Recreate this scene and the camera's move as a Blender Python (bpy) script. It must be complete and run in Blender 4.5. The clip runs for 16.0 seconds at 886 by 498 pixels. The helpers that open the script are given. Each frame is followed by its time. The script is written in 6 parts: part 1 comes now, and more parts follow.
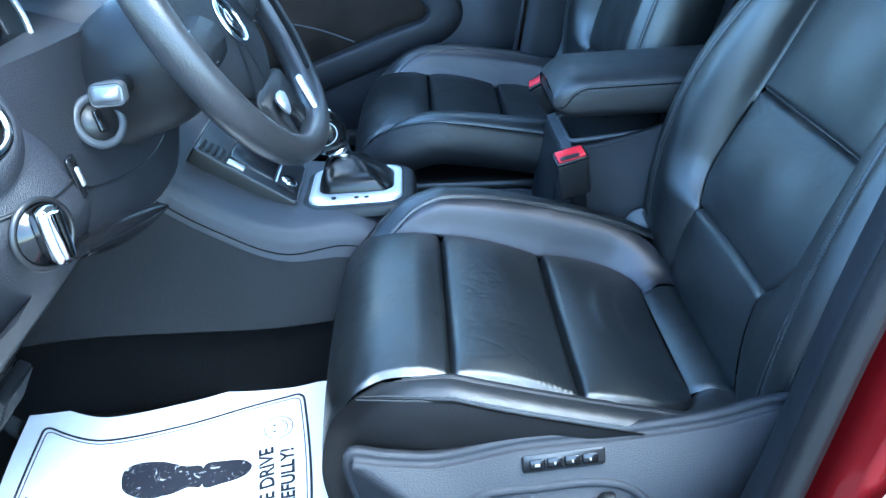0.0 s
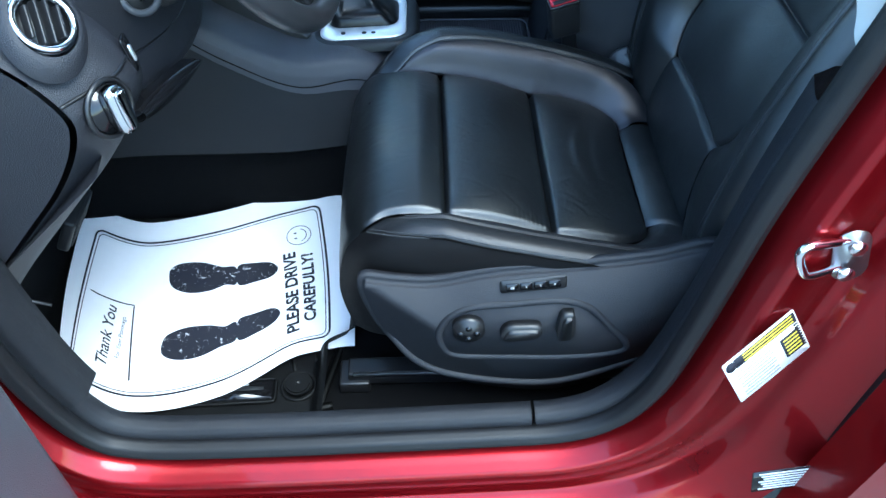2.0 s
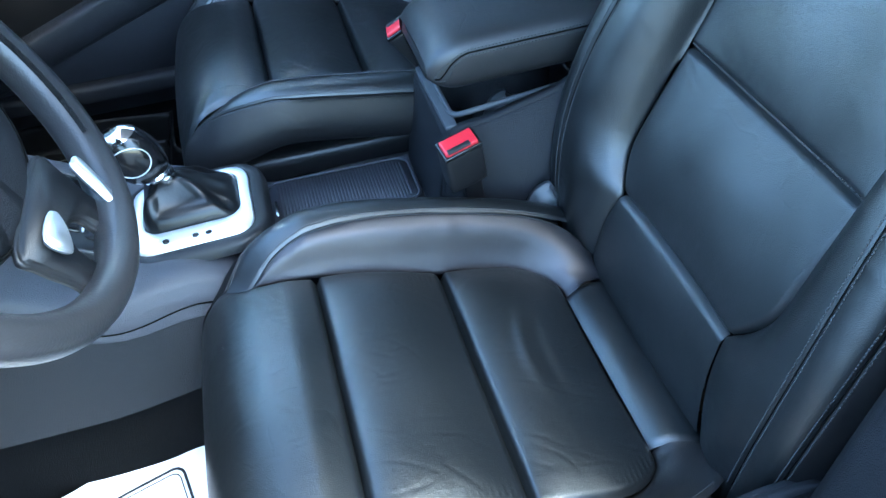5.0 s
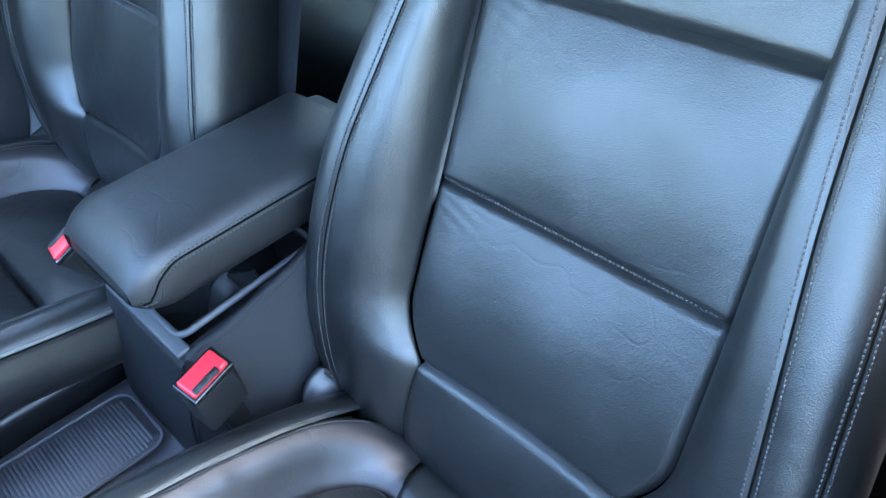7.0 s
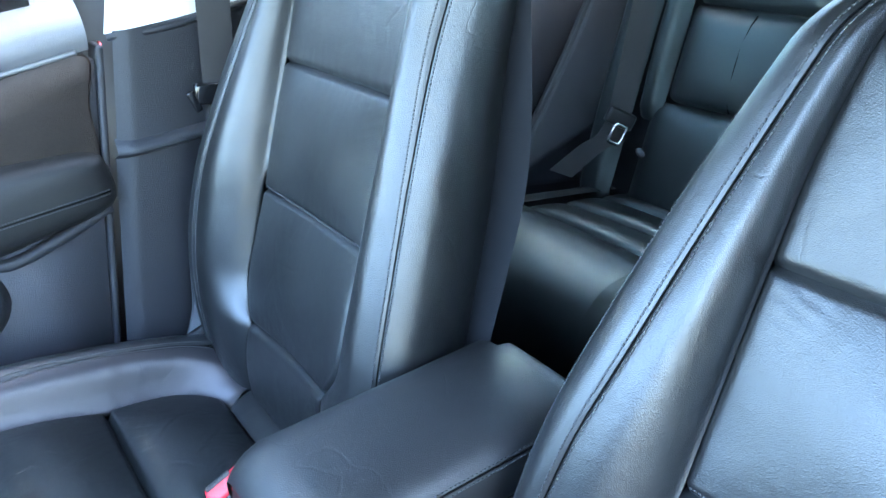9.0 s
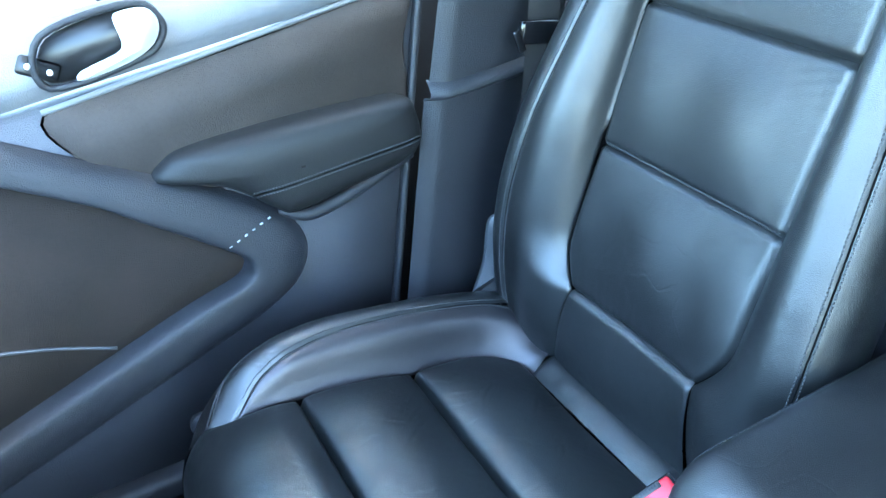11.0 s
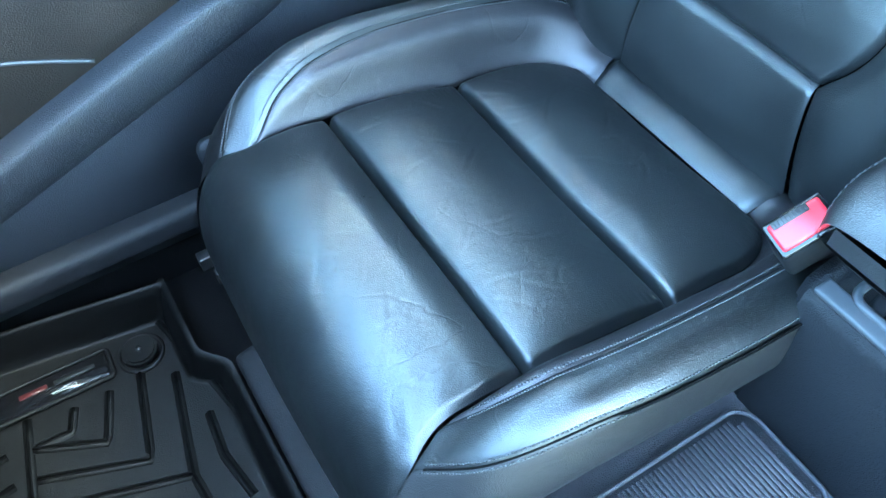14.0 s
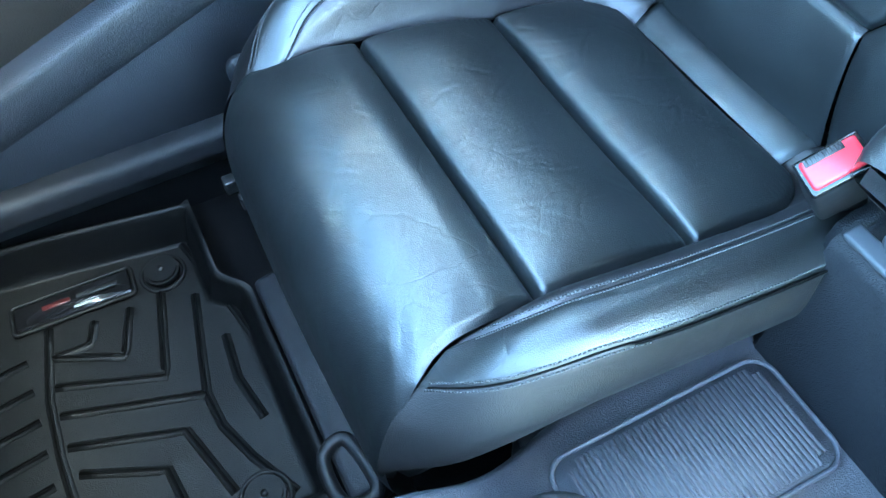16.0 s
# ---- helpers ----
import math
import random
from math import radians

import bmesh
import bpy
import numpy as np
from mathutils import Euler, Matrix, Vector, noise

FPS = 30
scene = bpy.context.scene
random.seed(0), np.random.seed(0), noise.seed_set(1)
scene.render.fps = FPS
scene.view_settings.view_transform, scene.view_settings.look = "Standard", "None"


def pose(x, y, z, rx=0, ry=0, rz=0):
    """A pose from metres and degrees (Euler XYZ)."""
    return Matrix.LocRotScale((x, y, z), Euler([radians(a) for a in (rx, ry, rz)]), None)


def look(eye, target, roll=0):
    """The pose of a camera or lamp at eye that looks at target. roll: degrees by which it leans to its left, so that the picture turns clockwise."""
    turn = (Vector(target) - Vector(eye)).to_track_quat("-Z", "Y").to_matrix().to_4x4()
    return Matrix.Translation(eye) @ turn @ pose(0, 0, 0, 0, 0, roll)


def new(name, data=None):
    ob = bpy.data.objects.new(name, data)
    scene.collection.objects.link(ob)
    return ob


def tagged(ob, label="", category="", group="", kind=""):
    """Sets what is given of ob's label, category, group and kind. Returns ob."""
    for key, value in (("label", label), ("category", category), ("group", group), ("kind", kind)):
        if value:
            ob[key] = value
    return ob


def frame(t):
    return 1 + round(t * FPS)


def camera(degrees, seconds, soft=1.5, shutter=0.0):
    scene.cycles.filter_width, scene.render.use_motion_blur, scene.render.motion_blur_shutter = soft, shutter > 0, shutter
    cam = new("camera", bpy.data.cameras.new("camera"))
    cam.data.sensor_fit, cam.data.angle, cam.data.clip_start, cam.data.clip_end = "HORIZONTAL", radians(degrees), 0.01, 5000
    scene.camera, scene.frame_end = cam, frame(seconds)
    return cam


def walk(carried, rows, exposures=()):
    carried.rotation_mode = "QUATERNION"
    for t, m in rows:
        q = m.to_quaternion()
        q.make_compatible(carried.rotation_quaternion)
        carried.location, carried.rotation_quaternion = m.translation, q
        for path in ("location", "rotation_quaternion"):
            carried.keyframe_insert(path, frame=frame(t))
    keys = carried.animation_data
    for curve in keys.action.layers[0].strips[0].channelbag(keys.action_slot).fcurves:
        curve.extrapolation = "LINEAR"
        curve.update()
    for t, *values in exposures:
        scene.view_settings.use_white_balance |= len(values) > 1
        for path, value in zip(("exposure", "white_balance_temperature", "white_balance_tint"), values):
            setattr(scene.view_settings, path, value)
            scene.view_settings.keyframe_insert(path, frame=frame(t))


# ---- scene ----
cam = camera(57.9, 16.0)
PATH = [
    (0, (-0.023, -1.233, 1.282), (0.022, 0.52, 0.319), -1.7),
    (0.5, (-0.02, -1.258, 1.371), (0.081, 0.375, 0.221), -0.6),
    (1, (-0.016, -1.271, 1.41), (0.09, 0.243, 0.108), -0.1),
    (1.5, (-0.016, -1.291, 1.441), (0.042, 0.139, 0.044), -0.3),
    (2, (-0.014, -1.312, 1.462), (0.004, 0.095, 0.04), -0.9),
    (2.5, (-0.01, -1.303, 1.473), (-0.017, 0.133, 0.081), -1.7),
    (3, (0.009, -1.216, 1.475), (0.002, 0.257, 0.122), -1.9),
    (3.2, (0.027, -1.178, 1.47), (0.009, 0.302, 0.126), -2.3),
    (5.3, (0.005, -0.821, 1.369), (0.438, 0.58, 0.01), -5.8),
    (5.5, (0.008, -0.786, 1.365), (0.528, 0.581, 0.001), -6.2),
    (6, (0.051, -0.729, 1.353), (0.736, 0.587, 0.012), -5.8),
    (6.5, (0.078, -0.692, 1.352), (0.884, 0.579, 0.035), -5.7),
    (7, (0.051, -0.647, 1.349), (1.049, 0.548, 0.094), -6.3),
    (7.5, (0.048, -0.615, 1.348), (1.216, 0.558, 0.225), -5.2),
    (8, (0.071, -0.59, 1.348), (1.313, 0.651, 0.389), -3.0),
    (8.5, (0.061, -0.537, 1.361), (1.24, 0.818, 0.482), -2.2),
    (9, (0.046, -0.472, 1.37), (1.045, 1.035, 0.514), -3.0),
    (9.5, (-0.028, -0.407, 1.373), (0.88, 1.136, 0.482), -3.2),
    (10, (-0.12, -0.336, 1.401), (0.69, 1.226, 0.451), -2.6),
    (10.2, (-0.143, -0.307, 1.41), (0.625, 1.268, 0.446), -3.4),
    (12.3, (-0.176, -0.095, 1.347), (0.612, 1.243, 0.088), -2.1),
    (12.5, (-0.174, -0.089, 1.333), (0.599, 1.232, 0.045), -2.1),
    (13, (-0.184, -0.058, 1.325), (0.556, 1.151, -0.086), -1.8),
    (13.5, (-0.187, -0.042, 1.312), (0.473, 1.071, -0.213), -2.9),
    (14, (-0.194, -0.054, 1.295), (0.405, 1.039, -0.269), -3.6),
    (14.5, (-0.202, -0.063, 1.278), (0.346, 1.014, -0.316), -3.5),
    (15, (-0.202, -0.07, 1.27), (0.306, 0.99, -0.348), -3.2),
    (15.5, (-0.192, -0.071, 1.265), (0.272, 0.974, -0.375), -3.9),
    (16, (-0.197, -0.079, 1.266), (0.301, 0.999, -0.342), -2.9),
]
walk(cam, [(t, look(eye, target, roll)) for t, eye, target, roll in PATH], [(0, 3.75, 5050, -6), (0.6, 3.4, 5100, -6), (1.5, 2.68, 5250, -6), (3.2, 2.65, 5350, -6), (5.3, 4.22, 5400, -4), (7, 4.55, 5750, 2), (9, 5.0, 5900, 3), (10.5, 5.1, 5700, -2), (12.5, 5.55, 5600, -12), (16, 5.75, 5500, -14)])

# ---- world and light ----
world = bpy.data.worlds.new("sky")
scene.world = world
world.use_nodes = True
wn = world.node_tree.nodes
sky = wn.new("ShaderNodeTexSky")
sky.sky_type, sky.sun_disc = "NISHITA", False
sky.sun_elevation, sky.sun_rotation = radians(63), radians(131)
sky.air_density, sky.dust_density = 1.2, 1.5
world.node_tree.links.new(sky.outputs[0], wn["Background"].inputs[0])
wn["Background"].inputs[1].default_value = 0.15
sun_data = bpy.data.lights.new("sun", "SUN")
sun_data.energy, sun_data.angle, sun_data.color = 1.0, radians(35), (1.0, 0.96, 0.90)
sun = new("sun", sun_data)
sun.matrix_world = look((3.0, -2.6, 8.0), (0, 0, 0))

# ---- materials ----


def material(name, colour, rough=0.5, metal=0.0, grain=0.0, grain_scale=400.0, vary=0.25, vary_scale=6.0, coat=0.0, spec=0.5, kind="noise", wear=0.12, sheen=0.0):
    """A Principled material with two scales of variation and a fine relief."""
    m = bpy.data.materials.new(name)
    m.use_nodes = True
    n, l = m.node_tree.nodes, m.node_tree.links
    b = n["Principled BSDF"]
    co = n.new("ShaderNodeTexCoord")
    big = n.new("ShaderNodeTexNoise")
    big.inputs["Scale"].default_value, big.inputs["Detail"].default_value = vary_scale, 6
    l.new(co.outputs["Object"], big.inputs["Vector"])
    fine = n.new("ShaderNodeTexNoise")
    fine.inputs["Scale"].default_value, fine.inputs["Detail"].default_value = vary_scale * 14, 3
    l.new(co.outputs["Object"], fine.inputs["Vector"])
    mixed = n.new("ShaderNodeMath")
    mixed.operation = "MULTIPLY_ADD"
    l.new(fine.outputs[0], mixed.inputs[0])
    mixed.inputs[1].default_value = 0.35
    l.new(big.outputs[0], mixed.inputs[2])
    ramp = n.new("ShaderNodeMapRange")
    ramp.inputs[1].default_value, ramp.inputs[2].default_value = 0.35, 1.0
    ramp.inputs[3].default_value, ramp.inputs[4].default_value = 1 - vary, 1 + vary
    l.new(mixed.outputs[0], ramp.inputs[0])
    mul = n.new("ShaderNodeVectorMath")
    mul.operation = "SCALE"
    mul.inputs[0].default_value = colour
    l.new(ramp.outputs[0], mul.inputs["Scale"])
    l.new(mul.outputs[0], b.inputs["Base Color"])
    rr = n.new("ShaderNodeMapRange")
    rr.inputs[1].default_value, rr.inputs[2].default_value = 0.35, 1.0
    rr.inputs[3].default_value, rr.inputs[4].default_value = max(0.02, rough - wear * 0.6), min(1, rough + wear)
    l.new(mixed.outputs[0], rr.inputs[0])
    l.new(rr.outputs[0], b.inputs["Roughness"])
    b.inputs["Metallic"].default_value = metal
    b.inputs["Coat Weight"].default_value = coat
    b.inputs["Coat Roughness"].default_value = 0.05
    b.inputs["Specular IOR Level"].default_value = spec
    if grain:
        if kind == "cell":
            tex = n.new("ShaderNodeTexVoronoi")
            tex.inputs["Scale"].default_value = grain_scale
        else:
            tex = n.new("ShaderNodeTexNoise")
            tex.inputs["Scale"].default_value, tex.inputs["Detail"].default_value = grain_scale, 2
        l.new(co.outputs["Object"], tex.inputs["Vector"])
        bump = n.new("ShaderNodeBump")
        bump.inputs["Strength"].default_value, bump.inputs["Distance"].default_value = grain, 0.001
        l.new(tex.outputs[0], bump.inputs["Height"])
        l.new(bump.outputs[0], b.inputs["Normal"])
    return m


def leather_material(name, colour, rough, crease, tint=(1, 1, 1), spec=0.95):
    """Grained leather with soft wrinkles and a few sharper creases."""
    m = material(name, colour, rough, grain=0.24, grain_scale=950, kind="cell", vary=0.3, vary_scale=7, spec=spec, wear=0.15)
    n, l = m.node_tree.nodes, m.node_tree.links
    b = n["Principled BSDF"]
    b.inputs["IOR"].default_value = 1.5
    b.inputs["Specular Tint"].default_value = (*tint, 1)
    first = b.inputs["Normal"].links[0].from_node
    co = n.new("ShaderNodeTexCoord")
    warp = n.new("ShaderNodeTexNoise")
    warp.inputs["Scale"].default_value, warp.inputs["Detail"].default_value = 9, 4
    l.new(co.outputs["Object"], warp.inputs["Vector"])
    soft = n.new("ShaderNodeBump")
    soft.inputs["Strength"].default_value, soft.inputs["Distance"].default_value = crease, 0.012
    l.new(warp.outputs[0], soft.inputs["Height"])
    mixv = n.new("ShaderNodeVectorMath")
    mixv.operation = "MULTIPLY_ADD"
    mixv.inputs[1].default_value = (0.06, 0.06, 0.06)
    l.new(warp.outputs["Color"], mixv.inputs[0])
    l.new(co.outputs["Object"], mixv.inputs[2])
    crack = n.new("ShaderNodeTexNoise")
    crack.inputs["Scale"].default_value, crack.inputs["Detail"].default_value, crack.inputs["Distortion"].default_value = 13, 1.0, 0.3
    l.new(mixv.outputs[0], crack.inputs["Vector"])
    shift = n.new("ShaderNodeMath")
    shift.operation = "SUBTRACT"
    shift.inputs[1].default_value = 0.5
    l.new(crack.outputs[0], shift.inputs[0])
    dist = n.new("ShaderNodeMath")
    dist.operation = "ABSOLUTE"
    l.new(shift.outputs[0], dist.inputs[0])
    cl = n.new("ShaderNodeMapRange")
    cl.interpolation_type = "SMOOTHSTEP"
    cl.inputs[1].default_value, cl.inputs[2].default_value = 0.0, 0.020
    l.new(dist.outputs[0], cl.inputs[0])
    mask = n.new("ShaderNodeTexNoise")
    mask.inputs["Scale"].default_value = 5
    l.new(co.outputs["Object"], mask.inputs["Vector"])
    mr = n.new("ShaderNodeMapRange")
    mr.inputs[1].default_value, mr.inputs[2].default_value = 0.46, 0.64
    mr.inputs[3].default_value, mr.inputs[4].default_value = 0.0, crease * 0.85
    l.new(mask.outputs[0], mr.inputs[0])
    hard = n.new("ShaderNodeBump")
    hard.inputs["Distance"].default_value = 0.0008
    l.new(mr.outputs[0], hard.inputs["Strength"])
    l.new(cl.outputs[0], hard.inputs["Height"])
    pull = n.new("ShaderNodeTexNoise")
    pull.inputs["Scale"].default_value, pull.inputs["Detail"].default_value = 30, 3
    pull.inputs["Distortion"].default_value = 1.2
    l.new(co.outputs["Object"], pull.inputs["Vector"])
    mid = n.new("ShaderNodeBump")
    mid.inputs["Strength"].default_value, mid.inputs["Distance"].default_value = crease * 0.4, 0.0014
    l.new(pull.outputs[0], mid.inputs["Height"])
    l.new(soft.outputs[0], mid.inputs["Normal"])
    l.new(mid.outputs[0], hard.inputs["Normal"])
    l.new(hard.outputs[0], first.inputs["Normal"])
    return m


LEATHER = leather_material("black_leather", (0.0042, 0.0047, 0.0051), 0.335, 0.34, (0.95, 0.98, 1.0))
# lit copy of the same leather: base raised to brighten the backrests
LEATHER_BACK = leather_material("black_backrest_leather", (0.0062, 0.0067, 0.0072), 0.36, 0.30, (0.96, 0.98, 1.0))
LEATHER_WORN = leather_material("worn_bolster_leather", (0.0075, 0.0070, 0.0080), 0.40, 0.30, (1.0, 0.95, 1.0), 0.80)
# shaded copies of the seat leather: reflection cut where flanks and skirts lie dark
LEATHER_SIDE = leather_material("dimmed_side_leather", (0.0042, 0.0041, 0.0044), 0.50, 0.22, (0.95, 0.93, 0.95), 0.75)
LEATHER_DIM = leather_material("dimmed_skirt_leather", (0.0042, 0.0041, 0.0044), 0.50, 0.20, (0.95, 0.92, 0.95), 0.24)
ARM_LEATHER = leather_material("armrest_leather", (0.0048, 0.0048, 0.0052), 0.46, 0.20, (0.97, 0.97, 1.0), 0.85)
# teal cast in base and sheen stands in for daylight through tinted glass
REAR_LEATHER = leather_material("rear_seat_leather", (0.0060, 0.0068, 0.0068), 0.40, 0.20, (0.90, 1.0, 0.98), 0.62)
PLASTIC = material("grained_charcoal_plastic", (0.0105, 0.011, 0.0135), 0.48, grain=1.0, grain_scale=800, vary=0.18, spec=0.27)
DASH = material("grained_dash_plastic", (0.018, 0.0185, 0.023), 0.47, grain=1.0, grain_scale=800, vary=0.16, spec=0.42)
SILL_PLASTIC = material("sill_charcoal_plastic", (0.011, 0.0115, 0.0145), 0.45, grain=1.0, grain_scale=800, vary=0.25, spec=0.34)
PLASTIC_DOOR = material("charcoal_door_plastic", (0.016, 0.0165, 0.0205), 0.45, grain=1.0, grain_scale=700, vary=0.18, spec=0.40)
CLOTH_DARK = material("dark_brown_grey_fabric", (0.022, 0.017, 0.015), 0.85, grain=0.9, grain_scale=600, vary=0.35, vary_scale=14, spec=0.2)
WAIST = material("grey_waist_plastic", (0.11, 0.112, 0.12), 0.42, grain=0.6, grain_scale=700, vary=0.15)
CONSOLE = material("console_charcoal_plastic", (0.044, 0.045, 0.054), 0.44, grain=1.0, grain_scale=750, vary=0.18, spec=0.5)
VALANCE = material("valance_charcoal_plastic", (0.018, 0.0185, 0.0225), 0.46, grain=1.0, grain_scale=800, vary=0.18, spec=0.33)
STALK_GREY = material("satin_grey_metal", (0.30, 0.31, 0.33), 0.42, metal=0.9, vary=0.15, vary_scale=40)
ARM_VINYL = material("black_armrest_vinyl", (0.008, 0.008, 0.0085), 0.55, grain=0.4, grain_scale=700, vary=0.2, spec=0.35)
PLASTIC_DARK = material("smooth_dark_plastic", (0.009, 0.0092, 0.0105), 0.42, grain=0.3, grain_scale=900, vary=0.15, spec=0.34)
BLACK = material("black_plastic", (0.010, 0.010, 0.011), 0.35, vary=0.2)
GLOSS = material("gloss_black_plastic", (0.006, 0.006, 0.007), 0.12, vary=0.1)
RUBBER = material("black_rubber", (0.0065, 0.0065, 0.0075), 0.48, grain=0.4, grain_scale=600, vary=0.2, spec=0.35)
# far below real black rubber: the footwell's shade is put into this colour
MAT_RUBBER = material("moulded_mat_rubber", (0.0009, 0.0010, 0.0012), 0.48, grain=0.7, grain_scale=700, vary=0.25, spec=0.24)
# blacker copy of the mat rubber that paints the shade inside its channels
GROOVE_SHADE = material("mat_groove_shade", (0.0006, 0.0006, 0.0006), 0.7, vary=0.2, spec=0.05)
# carpet colour also lowered to stand in for scant light at the floor
CARPET = material("black_carpet", (0.0022, 0.0022, 0.0026), 0.95, grain=1.0, grain_scale=700, vary=0.4, vary_scale=20, spec=0.1)
CLOTH = material("dark_grey_fabric", (0.048, 0.040, 0.037), 0.85, grain=0.9, grain_scale=600, vary=0.25, vary_scale=16, spec=0.2)
SILVER = material("satin_aluminium", (0.80, 0.81, 0.83), 0.42, metal=1.0, vary=0.06)
GEAR_SILVER = material("bright_satin_silver_paint", (0.74, 0.75, 0.77), 0.30, metal=0.45, vary=0.05)
CHROME = material("chrome", (0.85, 0.86, 0.88), 0.08, metal=1.0, vary=0.03)
STEEL = material("zinc_steel", (0.30, 0.30, 0.31), 0.34, metal=1.0, vary=0.2, vary_scale=30)
RED = material("metallic_red_paint", (0.25, 0.0045, 0.009), 0.30, metal=0.82, vary=0.08, vary_scale=3, coat=0.55, spec=0.35, grain=0.10, grain_scale=1400)
RED_CLIP = material("red_buckle_plastic", (0.55, 0.020, 0.035), 0.22, vary=0.08)
PAPER = material("white_paper", (0.80, 0.81, 0.84), 0.75, vary=0.04, grain=0.2, grain_scale=60)
INK = material("blue_black_ink", (0.004, 0.005, 0.013), 0.7, vary=0.4, vary_scale=40)
WORN_INK = material("worn_shoe_print_ink", (0.004, 0.005, 0.013), 0.7, vary=0.4, vary_scale=40)
_n, _l = WORN_INK.node_tree.nodes, WORN_INK.node_tree.links
_p = _n["Principled BSDF"]
_src = _p.inputs["Base Color"].links[0].from_socket
_co = _n.new("ShaderNodeTexCoord")
_scuff = _n.new("ShaderNodeTexNoise")
_scuff.inputs["Scale"].default_value, _scuff.inputs["Detail"].default_value, _scuff.inputs["Roughness"].default_value, _scuff.inputs["Distortion"].default_value = 55, 8, 0.72, 1.6
_l.new(_co.outputs["Object"], _scuff.inputs["Vector"])
_cut = _n.new("ShaderNodeMapRange")
_cut.inputs[1].default_value, _cut.inputs[2].default_value = 0.585, 0.65
_l.new(_scuff.outputs[0], _cut.inputs[0])
_mix = _n.new("ShaderNodeMix")
_mix.data_type = "RGBA"
_l.new(_cut.outputs[0], _mix.inputs["Factor"])
_l.new(_src, _mix.inputs["A"])
_mix.inputs["B"].default_value = (0.62, 0.63, 0.67, 1)
_l.new(_mix.outputs["Result"], _p.inputs["Base Color"])
WHITE = material("white_print", (0.78, 0.78, 0.78), 0.5, vary=0.05)
YELLOW = material("yellow_print", (0.75, 0.62, 0.05), 0.5, vary=0.05)
GREY_PRINT = material("grey_print", (0.30, 0.30, 0.31), 0.5, vary=0.05)
RED_PRINT = material("red_print", (0.05, 0.008, 0.008), 0.4, vary=0.05)
SEAM = material("seam_groove", (0.002, 0.002, 0.002), 0.9, vary=0.1, spec=0.1)
THREAD = material("grey_thread", (0.046, 0.047, 0.050), 0.75, vary=0.2)
WEB = material("belt_webbing", (0.0248, 0.0225, 0.0225), 0.7, grain=0.8, grain_scale=900, vary=0.15)
HEADLINER = material("light_headliner", (0.42, 0.41, 0.40), 0.9, grain=0.4, grain_scale=500, vary=0.05)
PALE = material("pale_grey_trim", (0.72, 0.72, 0.71), 0.6, vary=0.06)
TRIM_GREY = material("light_grey_plastic", (0.05, 0.053, 0.06), 0.45, vary=0.1)
TRIM_DIM = material("dull_grey_print", (0.016, 0.017, 0.019), 0.6, vary=0.15, spec=0.2)
# ground out of view; its grey is set low to weaken bounce and reflections
DARK_GROUND = material("dark_grey_ground", (0.13, 0.13, 0.128), 0.85, grain=0.6, grain_scale=90, vary=0.25, vary_scale=2)

GLASS = bpy.data.materials.new("window_glass")
GLASS.use_nodes = True
_g = GLASS.node_tree.nodes["Principled BSDF"]
_g.inputs["Transmission Weight"].default_value, _g.inputs["Roughness"].default_value, _g.inputs["IOR"].default_value = 1.0, 0.0, 1.45
_g.inputs["Base Color"].default_value = (0.85, 0.92, 0.89, 1)

TINTED = bpy.data.materials.new("tinted_glass")
TINTED.use_nodes = True
_t = TINTED.node_tree.nodes["Principled BSDF"]
_t.inputs["Transmission Weight"].default_value, _t.inputs["Roughness"].default_value, _t.inputs["IOR"].default_value = 1.0, 0.0, 1.45
_t.inputs["Base Color"].default_value = (0.26, 0.36, 0.35, 1)

# ---- mesh helpers ----


def part(name, bm, mat, parent=None, label="", smooth=True):
    """Links a bmesh as one mesh object under a thing or a part."""
    me = bpy.data.meshes.new(name)
    bm.to_mesh(me)
    bm.free()
    me.materials.append(mat)
    if smooth:
        me.polygons.foreach_set("use_smooth", [True] * len(me.polygons))
    ob = new(name, me)
    if parent is not None:
        ob.parent = parent
    if label:
        ob["label"] = label
    return ob


def thing(name, at, label, category, group="", kind=""):
    ob = new(name)
    ob.location = at
    ob.empty_display_size = 0.05
    return tagged(ob, label, category, group, kind)


def settle(ob):
    """Moves the meshes under a thing so that world-built parts keep their place."""
    inv = Matrix.Translation(-ob.location)
    for child in ob.children:
        if child.type == "MESH":
            child.data.transform(inv)
            stack = list(child.children)
            while stack:
                c = stack.pop()
                c.data.transform(inv)
                stack.extend(c.children)
    return ob


def spline(points, t):
    """A smooth curve through points, t from 0 to 1."""
    p = [np.array(q, float) for q in points]
    k = len(p) - 1
    i = min(int(t * k), k - 1)
    f = t * k - i
    a, b, c, d = p[max(i - 1, 0)], p[i], p[i + 1], p[min(i + 2, k)]
    return 0.5 * ((2 * b) + (c - a) * f + (2 * a - 5 * b + 4 * c - d) * f * f + (3 * b - a - 3 * c + d) * f ** 3)


def surf(fn, nu, nv, close_u=False):
    """A grid of fn(u, v)."""
    bm = bmesh.new()
    rows = [[bm.verts.new(fn(i / nu, j / nv)) for i in range(nu if close_u else nu + 1)] for j in range(nv + 1)]
    for j in range(nv):
        for i in range(nu):
            k = (i + 1) % nu if close_u else i + 1
            bm.faces.new((rows[j][i], rows[j][k], rows[j + 1][k], rows[j + 1][i]))
    return bm


